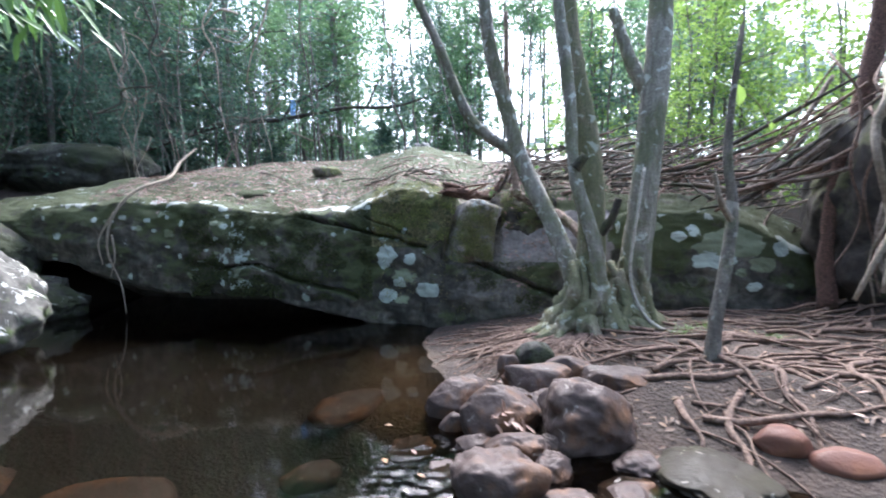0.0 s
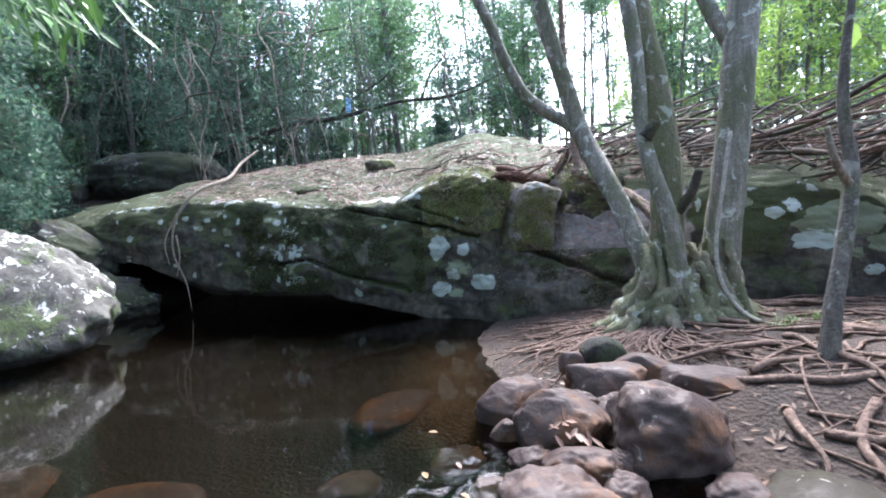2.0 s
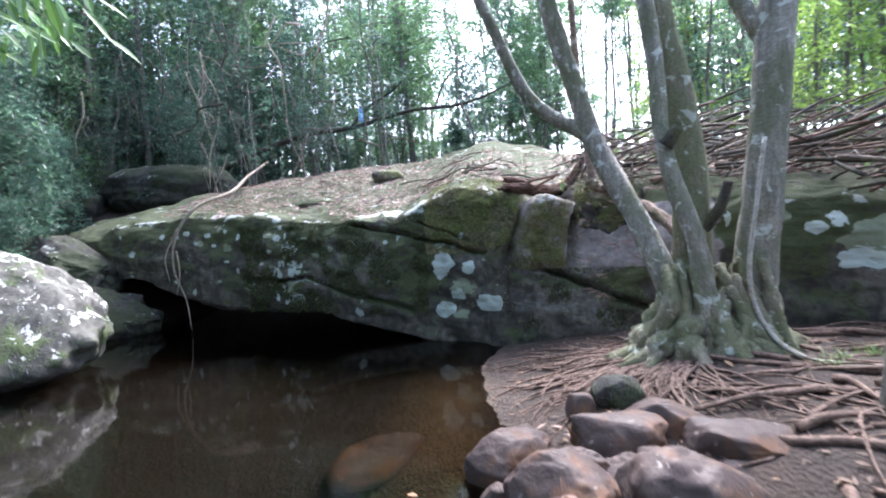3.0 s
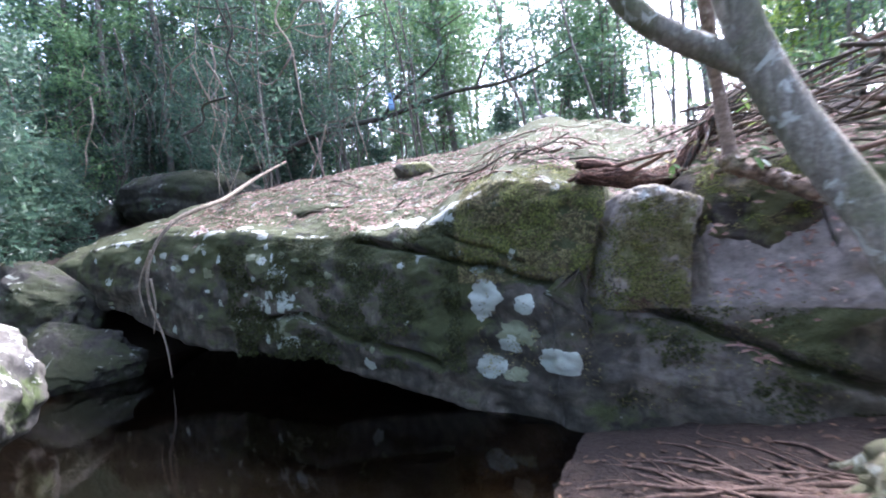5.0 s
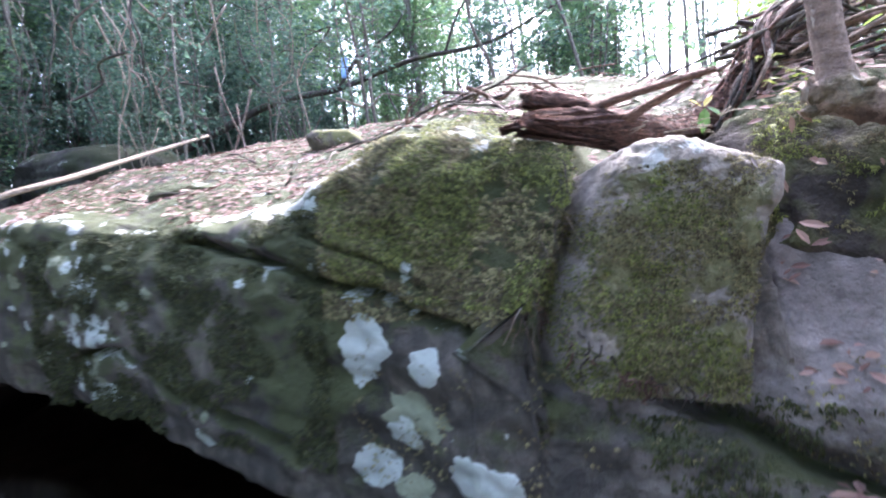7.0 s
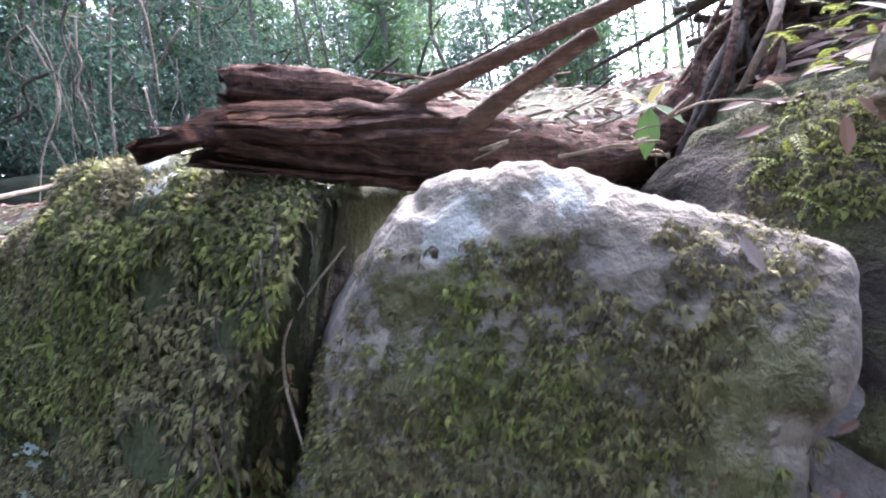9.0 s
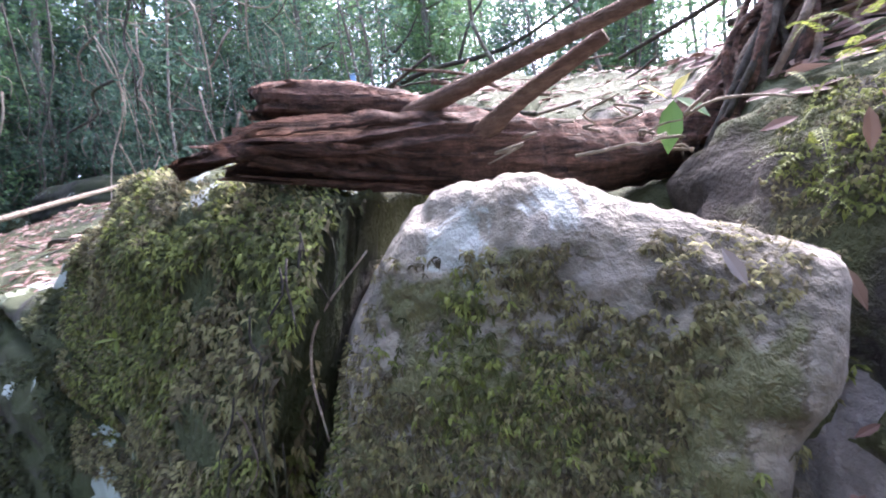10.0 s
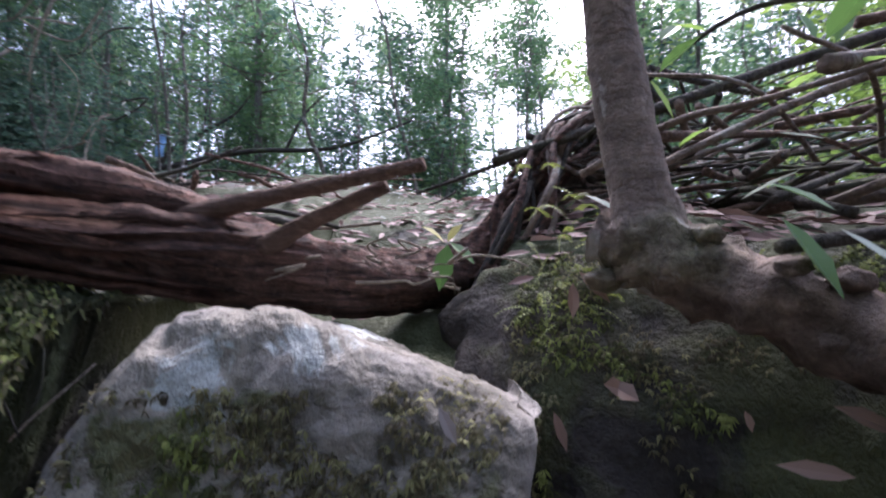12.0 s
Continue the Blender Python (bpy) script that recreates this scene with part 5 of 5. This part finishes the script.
KINDS = []
for s in range(3):
    KINDS.append(("tall", forest_tree("forest_tree", 900 + s, 13 + 2 * s, 0.2, 2.4, 46, 70, 0.2, 0.11, M_LEAF, "tall slim forest tree with grey-brown trunk")))
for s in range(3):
    KINDS.append(("under", forest_tree("understorey_tree", 920 + s, 5.5 + s, 0.06, 1.7, 44, 76, 0.16, 0.045, M_LEAF_SHADED, "slender understorey tree with green leaves darkened as if shaded")))
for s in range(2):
    KINDS.append(("bush", forest_tree("shrub", 940 + s, 2.4, 0.04, 1.1, 30, 80, 0.13, 0.022, M_LEAF_SHADED, "leafy green shrub with leaves darkened as if shaded")))
KINDS.append(("light", forest_tree("understorey_tree", 960, 6.5, 0.06, 1.9, 34, 60, 0.17, 0.05, M_LEAF_SUNLIT, "slender tree with yellow-green leaves brightened as if sunlit")))
KINDS.append(("mid", forest_tree("understorey_tree", 965, 6.0, 0.06, 1.8, 40, 64, 0.15, 0.045, M_LEAF_MID, "slender understorey tree with fresh green leaves")))
KINDS.append(("mid", forest_tree("understorey_tree", 966, 7.5, 0.12, 1.8, 40, 64, 0.16, 0.05, M_LEAF_MID, "slender understorey tree with fresh green leaves")))
KINDS.append(("pole", forest_tree("forest_tree", 970, 14, 0.5, 2.0, 30, 90, 0.2, 0.09, M_LEAF, "bare straight forest trunk with a high crown")))
KINDS.append(("whip", forest_tree("thin_sapling", 980, 6.5, 0.2, 1.1, 12, 24, 0.13, 0.028, M_LEAF_SHADED, "thin nearly bare forest sapling")))
KINDS.append(("whip", forest_tree("thin_sapling", 981, 5.0, 0.3, 1.3, 14, 20, 0.13, 0.035, M_LEAF_SHADED, "thin nearly bare forest sapling")))
used = set()


def grow(kind, x, y, s, turn, seed):
    pool = [o for k, o in KINDS if k == kind]
    o = pool[seed % len(pool)]
    z = ground_z(x, y) if y < 13 or x < -11 else max(ground_z(x, y), 2.6)
    m = pose(x, y, z, 0, 0, turn) @ Matrix.Diagonal((s, s, s, 1))
    if o.name not in used:
        used.add(o.name)
        o.matrix_basis = m
        return o
    c = copy_thing(o, pose(x, y, z, 0, 0, turn))
    c.scale = (s, s, s)
    return c


def in_gap(x, y):
    return y > 12 and 1.2 + (y - 13) * 0.09 < x < 3.0 + (y - 13) * 0.36


rnd = random.Random(77)
made = 0
for gy in range(6):           # far tall trees
    for gx in range(11):
        x, y = -26 + gx * 4.6 + rnd.uniform(-1.8, 1.8), 20.5 + gy * 3.6 + rnd.uniform(-1.5, 1.5)
        made += 1
        if in_gap(x, y) and not (y > 32 and made % 2):
            continue
        if x > 5 and y < 26 or -5 < x < 3 and made % 2:
            continue
        grow(rnd.choice(["tall", "pole", "pole"]), x, y, rnd.uniform(0.8, 1.2), rnd.uniform(0, 360), made)
for gy in range(5):           # understorey in front of them
    for gx in range(17):
        x, y = -21 + gx * 2.0 + rnd.uniform(-0.8, 0.8), 14.2 + gy * 2.3 + rnd.uniform(-0.9, 0.9)
        made += 1
        if in_gap(x, y) and not (y > 21 and made % 3 == 0):
            continue
        if y < 17.6 and -9.5 < x < 3 or x > 2 and made % 2:
            continue
        kind = rnd.choice(["under", "under", "mid", "bush"] if x < -8 else ["under", "mid", "mid", "bush", "light"])
        grow(kind, x, y, rnd.uniform(0.75, 1.15), rnd.uniform(0, 360), made)
for i in range(11):           # thicker growth behind the leafy slope
    x, y = rnd.uniform(-11, 2.0), rnd.uniform(18, 23)
    grow("mid", x, y, rnd.uniform(0.8, 1.2), rnd.uniform(0, 360), i)
for i in range(16):           # low dark growth beside the ledge
    x, y = rnd.uniform(-15, -9.6), rnd.uniform(8.5, 13)
    if x / y < -0.98:
        grow("bush", x, y, rnd.uniform(0.8, 1.2), i * 50, i)
for x, y, s in [(-8.6, -1.0, 1.25), (-8.8, 1.2, 1.35), (-8.9, 3.2, 1.3), (-9.6, 5.0, 1.35), (-10.4, 0.2, 1.3), (-6.6, -3.2, 1.25), (-10.9, 3.0, 1.3), (-11.6, 6.0, 1.3)]:   # tall trees added beyond the view's edge to shade the pool
    grow("tall", x, y, s, x * 97, int(y * 3))
made = 0
while made < 36:      # left of the pool
    x, y = rnd.uniform(-19, -8.2), rnd.uniform(3.5, 14)
    if y > 8 and x > -9.5 or y > 8 and -0.98 < x / y < -0.5:
        continue
    grow(rnd.choice(["under", "bush", "tall"]), x, y, rnd.uniform(0.7, 1.1), rnd.uniform(0, 360), made)
    made += 1
made = 0
while made < 16:      # growth behind the stick heap, most leaves brightened as if sunlit
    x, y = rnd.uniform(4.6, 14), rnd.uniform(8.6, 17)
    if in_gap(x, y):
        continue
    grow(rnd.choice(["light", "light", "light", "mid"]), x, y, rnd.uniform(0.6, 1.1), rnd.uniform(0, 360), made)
    made += 1
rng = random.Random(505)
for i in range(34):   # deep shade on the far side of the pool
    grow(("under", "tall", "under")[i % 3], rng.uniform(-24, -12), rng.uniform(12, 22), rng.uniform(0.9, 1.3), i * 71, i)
for i in range(12):   # tall crowns behind the leafy slope
    grow("tall", rng.uniform(-16, -5), rng.uniform(20, 30), rng.uniform(0.9, 1.2), i * 83, i)
for x, y, s in [(4.2, 24, 1.0), (6.5, 29, 1.3), (5.2, 33, 1.4), (7.8, 35, 1.4), (3.6, 30, 1.2)]:   # sparse growth in the clearing
    grow("whip", x, y, s * 1.5, x * 40, int(x))
    grow("pole", x + 0.8, y + 4, s, x * 70, int(x))
for i in range(44):   # unseen wood added behind and beside the path, keeping light off the ledge
    a = math.pi * (0.97 + 1.06 * (i % 22) / 21)
    d = 7.5 + 4.0 * (i // 22) + 1.2 * math.sin(i * 2.4)
    grow(("tall", "under", "tall", "mid")[i % 4], math.cos(a) * d * 1.1, math.sin(a) * d + 0.5, 1.1, i * 67, i)
made = 0
while made < 80:      # thin bare saplings through the wood
    x, y = rnd.uniform(-16, 9), rnd.uniform(12.6, 20)
    if in_gap(x, y) or (y < 14 and -6 < x < 3):
        continue
    o = grow("whip", x, y, rnd.uniform(0.6, 1.3), rnd.uniform(0, 360), made)
    o.rotation_euler[0], o.rotation_euler[1] = radians(rnd.gauss(0, 7)), radians(rnd.gauss(0, 7))
    made += 1

# low dark dead branch across the forest, with a blue tag
br = empty("dead_branch", -9.5, 16.8, 4.2, "long dark dead branch across the trees", "branch")
bpy.context.view_layer.update()
limb("stem", [(-13.5, 16.6, 3.6), (-10.2, 16.8, 4.5), (-7.6, 17.0, 5.3), (-5.8, 17.3, 5.45), (-3.5, 17, 5.75), (-1.5, 16.8, 5.75), (0.3, 16.6, 6.3)], [0.16, 0.12, 0.1, 0.08, 0.06, 0.045, 0.02], M_DARKBRANCH, br, 81, 40, 8)
limb("twig", [(-5.8, 17.3, 5.4), (-5.2, 17.2, 6.0), (-4.0, 17.1, 6.6), (-3.5, 17, 7.1)], [0.06, 0.05, 0.035, 0.015], M_DARKBRANCH, br, 82, 20, 6)
limb("twig", [(-2.6, 16.9, 5.75), (-2.2, 16.9, 6.6), (-1.6, 16.9, 7.2)], [0.04, 0.03, 0.012], M_DARKBRANCH, br, 83, 16, 6)
limb("twig", [(-7.6, 17, 5.3), (-8.4, 17, 6.4), (-8.6, 17, 7.8)], [0.05, 0.04, 0.02], M_DARKBRANCH, br, 84, 16, 6)
tag = empty("marker_tag", -5.0, 16.2, 5.6, "faded blue plastic strip hanging on a tree", "tag")
bpy.context.view_layer.update()
bm = bmesh.new()
bmesh.ops.create_grid(bm, x_segments=4, y_segments=10, size=0.5)
for v in bm.verts:
    v.co = Vector((v.co.x * 0.17, 0.04 * math.sin(v.co.y * 5), v.co.y * 0.5))
bmesh.ops.solidify(bm, geom=bm.faces[:], thickness=0.01)
part("strip", bm, M_TAG, tag)

# ---- leaf litter ----
def litter(name, n, box, trees, material, seed, size, label, keep=None):
    rng = random.Random(seed)
    bag = Bag()
    for _ in range(n):
        x, y = rng.uniform(box[0], box[1]), rng.uniform(box[2], box[3])
        hit = on_top(x, y, trees)
        if hit is None or hit[1].z < 0.6 or hit[0].z < 0.015 or (keep and not keep(x, y, hit[0].z)):
            continue
        q, nrm = hit
        a = rng.uniform(0, 6.28)
        way = Vector((math.cos(a), math.sin(a), rng.uniform(-0.25, 0.35)))
        way -= nrm * way.dot(nrm) * 0.8
        up = (nrm + Vector((rng.uniform(-0.5, 0.5), rng.uniform(-0.5, 0.5), 0))).normalized()
        s = size * rng.uniform(0.6, 1.4)
        bag.add(*leaf(q + nrm * rng.uniform(0.004, 0.02), way, up, s, s * rng.uniform(0.3, 0.5)))
    return tagged(mesh(name, bag.v, bag.f, material, None, "", False), label, "leaf litter", kind="stuff")


litter("leaf_litter", 15000, (-7, 1.5, 7.9, 13), [LEDGE_TREE, GROUND_TREE], M_DRY, 1, 0.066, "brown fallen leaves strewn over the ledge top", lambda x, y, z: y > face_y(x) + 0.55 - 0.5 * fbm((x, y, 0), 0.8, 3, 4) and blob(x, y, 0.1, 11.4, 1.9, 1.5) < 0.4 + 0.6 * fbm((x, y, 0), 3, 3, 6))
litter("leaf_litter", 1500, (-0.3, 5.5, 2.8, 6.8), [GROUND_TREE], M_LITTER, 2, 0.065, "brown fallen leaves among the roots")
litter("leaf_litter", 500, (0.95, 1.7, 6.9, 7.5), [LEDGE_TREE], M_DRY, 3, 0.06, "brown leaf scraps on the rock step")

litter("leaf_litter", 2600, (1.0, 5.0, 7.3, 9.5), [LEDGE_TREE, GROUND_TREE], M_DRY, 4, 0.075, "brown leaves under the stick heap")

# far woods closing the view, haze put into their leaf colour
rng = np.random.default_rng(5)
n = 15000
az = rng.uniform(-1.75, 1.35, n)
keep = ~((az > 0.06) & (az < 0.3) & (rng.random(n) < 0.93))
az = az[keep]
dist = rng.uniform(50, 62, len(az))
top = 17 + 4 * np.sin(az * 5.0) + 3 * np.sin(az * 13 + 1)
pts = np.stack([np.sin(az) * dist, np.cos(az) * dist, 1 + rng.random(len(az)) ** 0.8 * top], 1)
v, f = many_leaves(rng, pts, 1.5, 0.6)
tagged(mesh("far_woods", v, f, M_LEAF_FAR, None, "", False), "distant green woods with haze put into the leaf colour", "woods", kind="stuff")

# ---- near leaves ----
def sprig(name, base, ends, leaves, material, label, category="branch", r=0.008, wood_mat=None):
    """A thin twig with broad leaves; leaves: place, way, length, width."""
    ob = empty(name, *base, label, category)
    bpy.context.view_layer.update()
    for i, pts in enumerate(ends):
        limb("twig", pts, [r, r * 0.7, r * 0.4], wood_mat or M_STICK, ob, i, 14, 6, 0.1)
    o = Vector(base)
    for at, way, ln, wd, mt in leaves:
        v, f = leaf(Vector(at) - o, way, (0.1, -0.5, 1), ln, wd)
        mesh("leaf", v, f, mt or material, ob, "", False)
    return ob


rnd = random.Random(91)
# long leaves hanging over the pool
tw, lv = [], []
for i in range(9):
    a = Vector((-4.9, 4.5, 3.9)) + Vector((rnd.uniform(-0.6, 0.4), rnd.uniform(-0.6, 0.6), rnd.uniform(-0.2, 0.7)))
    b = Vector((-2.5, 4.0, 3.3)) + Vector((rnd.uniform(-1.9, 0.3), rnd.uniform(-0.5, 0.9), rnd.uniform(-0.6, 0.7)))
    m = (a + b) / 2 + Vector((0, 0, 0.25))
    tw.append([a, m, b])
    for k in range(15):
        t = rnd.uniform(0.35, 1.0)
        q = (a * (1 - t) + b * t) + Vector((rnd.uniform(-0.3, 0.3), rnd.uniform(-0.3, 0.3), rnd.uniform(-0.25, 0.25)))
        lv.append((q, (rnd.uniform(-0.5, 0.9), rnd.uniform(-0.6, 0.6), -rnd.uniform(0.2, 1.1)), rnd.uniform(0.2, 0.4), rnd.uniform(0.055, 0.09), rnd.choice([None, None, M_LEAF_MID])))
sprig("overhanging_branch", (-5.1, 4.6, 4.2), tw, lv, M_LEAF_BIG, "overhanging branch with long green leaves above the pool")
# broad leaves near the tree
tw, lv = [[(4.4, 6.3, 2.6), (3.9, 5.9, 3.0), (3.4, 5.5, 3.05)]], [((3.36, 5.44, 3.12), (0.1, 0, -1), 0.27, 0.2, M_LEAF_SUNLIT)]
for i in range(14):
    lv.append(((rnd.uniform(3.2, 4.6), rnd.uniform(5.6, 6.6), rnd.uniform(2.3, 3.6)), (rnd.uniform(-1, 1), rnd.uniform(-0.5, 0.2), -rnd.uniform(0.1, 0.9)), rnd.uniform(0.12, 0.2), rnd.uniform(0.05, 0.09), rnd.choice([None, M_LEAF_SUNLIT])))
sprig("leafy_twig", (4.4, 6.3, 2.6), tw, lv, M_LEAF_BIG, "leafy twig with one big round green leaf")
# seedling on the log
sprig("seedling", (0.82, 7.86, 2.0), [[(0.82, 7.86, 2.0), (0.81, 7.8, 2.08), (0.80, 7.76, 2.12)]],
      [((0.80, 7.75, 2.12), (-0.2, -0.25, -1.0), 0.125, 0.055, None), ((0.805, 7.75, 2.125), (0.65, -0.2, -0.6), 0.085, 0.045, None), ((0.79, 7.77, 2.13), (-0.5, -0.2, 0.35), 0.07, 0.045, M_LEAF_YELLOW), ((0.8, 7.77, 2.13), (0.5, -0.1, 0.6), 0.06, 0.04, M_LEAF_YELLOW)],
      M_LEAF_BIG, "green seedling with two broad leaves beside the log", "plant", 0.003)
q = LEDGE_TREE.ray_cast(Vector((-0.49, 5.5, 1.72)), Vector((0, 1, 0)))[0]
sprig("seedling", tuple(q), [[q, q + Vector((0.005, -0.02, 0.006)), q + Vector((0.012, -0.04, 0.004))]],
      [(q + Vector((0.01, -0.04, 0.004)), w, ln, 0.014, None) for w, ln in (((-1, -0.3, -0.1), 0.07), ((1, -0.4, 0.1), 0.045), ((0.6, -0.5, 0.6), 0.04), ((0.5, -0.4, -0.7), 0.045), ((-0.3, -0.6, 0.6), 0.03))],
      M_FROND, "tiny bright green seedling in the moss of the ledge", "plant", 0.0015)
# leaves along the bank behind the sapling
tw = [[(1.15, 7.75, 2.3), (1.3, 7.56, 2.36), (1.44, 7.4, 2.35), (1.9, 7.1, 2.42)], [(2.3, 8.3, 2.4), (1.75, 7.9, 2.6), (1.2, 7.6, 2.5)], [(2.4, 8.2, 2.5), (1.9, 7.7, 2.55), (1.4, 7.35, 2.45)]]
lv = []
for at, way, ln, wd, mt in [((1.25, 7.21, 2.07), (0.05, -0.05, -0.14), 0.13, 0.055, None), ((1.235, 7.27, 2.11), (0.05, -0.07, 0.03), 0.085, 0.026, M_LEAF_PALE), ((1.27, 7.14, 2.04), (0.04, -0.05, -0.07), 0.1, 0.03, M_LEAF_PALE), ((1.085, 7.54, 2.19), (0.06, -0.03, -0.045), 0.08, 0.035, M_LEAF_PALE),
                            ((1.24, 7.49, 2.44), (0.04, -0.07, 0.03), 0.1, 0.05, None), ((1.44, 7.31, 2.4), (0.01, -0.06, 0.035), 0.1, 0.055, None), ((1.52, 7.55, 2.33), (0.05, -0.06, -0.035), 0.09, 0.035, M_LEAF_PALE), ((1.32, 7.32, 2.15), (0.06, -0.06, -0.06), 0.1, 0.045, None),
                            ((1.36, 7.66, 2.34), (0.04, -0.06, 0.025), 0.08, 0.04, M_LEAF_SUNLIT), ((1.575, 7.6, 2.44), (0.03, -0.07, 0.02), 0.09, 0.045, M_LEAF_SUNLIT), ((1.59, 7.58, 2.45), (-0.07, 0.01, 0.013), 0.08, 0.04, None), ((1.66, 7.51, 2.46), (0.02, -0.06, -0.01), 0.08, 0.04, M_LEAF_SUNLIT)]:
    lv.append((at, way, ln, wd, mt))
for i in range(16):
    lv.append(((rnd.uniform(1.35, 2.6), rnd.uniform(7.6, 8.3), rnd.uniform(2.5, 3.3)), (rnd.uniform(-1, 1), rnd.uniform(-0.5, 0.2), -rnd.uniform(-0.3, 0.9)), rnd.uniform(0.1, 0.18), rnd.uniform(0.04, 0.08), rnd.choice([None, None, M_LEAF_SUNLIT])))
sprig("leafy_twig", (2.3, 8.3, 2.4), tw, lv, M_LEAF_BIG, "twigs with long green leaves, some showing pale undersides", "branch", 0.011)


def fallen(at, way, up, ln, wd, label, material=None):
    v, f = leaf((0, 0, 0), way, up, ln, wd)
    ob = mesh("fallen_leaf", v, f, material or M_DRY_BIG, None, "", False)
    ob.location = at
    return tagged(ob, label, "leaf", "fallen leaves")


def fallen_on(x, y, trees, ang, ln, wd, label, material=None):
    q, nrm = on_top(x, y, trees)
    way = Vector((math.cos(ang), math.sin(ang), 0))
    way -= nrm * way.dot(nrm)
    return fallen(q + nrm * 0.008, way, nrm, ln, wd, label, material)


q, nrm, _, _ = BLOCK_TREE.ray_cast(Vector((0.77, 5.5, 1.81)), Vector((0, 1, 0)))
fallen(q + Vector((0, -0.012, 0.03)), (0.45, -0.1, -0.9), nrm, 0.045, 0.016, "small grey-brown leaf caught on the block", M_LEAF_GREY)

for at, way, ln, wd in [((1.066, 7.4, 1.82), (0.5, -0.4, -0.3), 0.05, 0.04), ((1.09, 7.4, 1.81), (-0.6, -0.3, 0.2), 0.05, 0.035), ((1.04, 7.46, 2.02), (0.5, -0.2, -0.6), 0.08, 0.03), ((1.03, 7.47, 2.0), (-0.1, -0.2, -1), 0.07, 0.025),
                        ((0.975, 7.44, 1.77), (0.2, -0.1, -0.7), 0.07, 0.022), ((0.96, 7.27, 1.6), (0.8, -0.35, -0.2), 0.09, 0.035), ((0.94, 7.24, 1.58), (0.35, -0.3, -0.6), 0.07, 0.03), ((1.3, 7.2, 1.73), (-0.8, 0.2, 0.1), 0.09, 0.025), ((1.37, 7.2, 1.78), (-0.6, 0.2, 0.3), 0.08, 0.03), ((1.21, 7.27, 1.8), (0.1, -0.2, -0.8), 0.03, 0.016)]:
    fallen(at, way, (0.2, -1, 0.5), ln, wd, "curled brown dead leaf on the bank")
rnd = random.Random(14)
for i in range(26):
    x, y = rnd.uniform(0.98, 1.75), rnd.uniform(6.85, 7.3)
    q = on_top(x, y, [LEDGE_TREE])
    fallen(q[0] + q[1] * 0.008, (rnd.uniform(-1, 1), rnd.uniform(-1, 1), 0), q[1], rnd.uniform(0.05, 0.11), rnd.uniform(0.02, 0.045), "pinkish-brown dead leaf on the rock step")
for i in range(24):
    x, y = rnd.uniform(0.2, 3.2), rnd.uniform(2.9, 5.2)
    q = on_top(x, y, [GROUND_TREE])
    if q and q[0].z > 0.03:
        fallen(q[0] + Vector((0, 0, 0.03)), (rnd.uniform(-1, 1), rnd.uniform(-1, 1), rnd.uniform(-0.2, 0.2)), (0, 0, 1), rnd.uniform(0.08, 0.14), rnd.uniform(0.03, 0.05), "tan fallen leaf among the roots", rnd.choice([M_DRY_BIG, M_DRY_TAN]))

rnd = random.Random(3)
for i in range(16):   # dead leaves caught between the shore stones
    fallen((0.42 + rnd.gauss(0, 0.06), 3.3 + rnd.gauss(0, 0.05), 0.2 + rnd.uniform(-0.08, 0.05)), (rnd.uniform(-1, 1), rnd.uniform(-1, 0.3), rnd.uniform(-0.8, 0.5)), (0.2, -0.6, 1), rnd.uniform(0.07, 0.12), rnd.uniform(0.025, 0.04), "pinkish dead leaf caught between shore stones")
for i in range(10):   # leaves floating and stranded in the shallows
    x, y = rnd.uniform(-0.5, 0.5), rnd.uniform(2.6, 4.0)
    if x < float(np.interp(y, SHORE_Y, SHORE_X)):
        fallen((x, y, 0.006), (rnd.uniform(-1, 1), rnd.uniform(-1, 1), 0), (0, 0, 1), rnd.uniform(0.06, 0.12), rnd.uniform(0.025, 0.045), "orange-brown leaf floating at the shore", rnd.choice([M_DRY_TAN, M_DRY_BIG]))
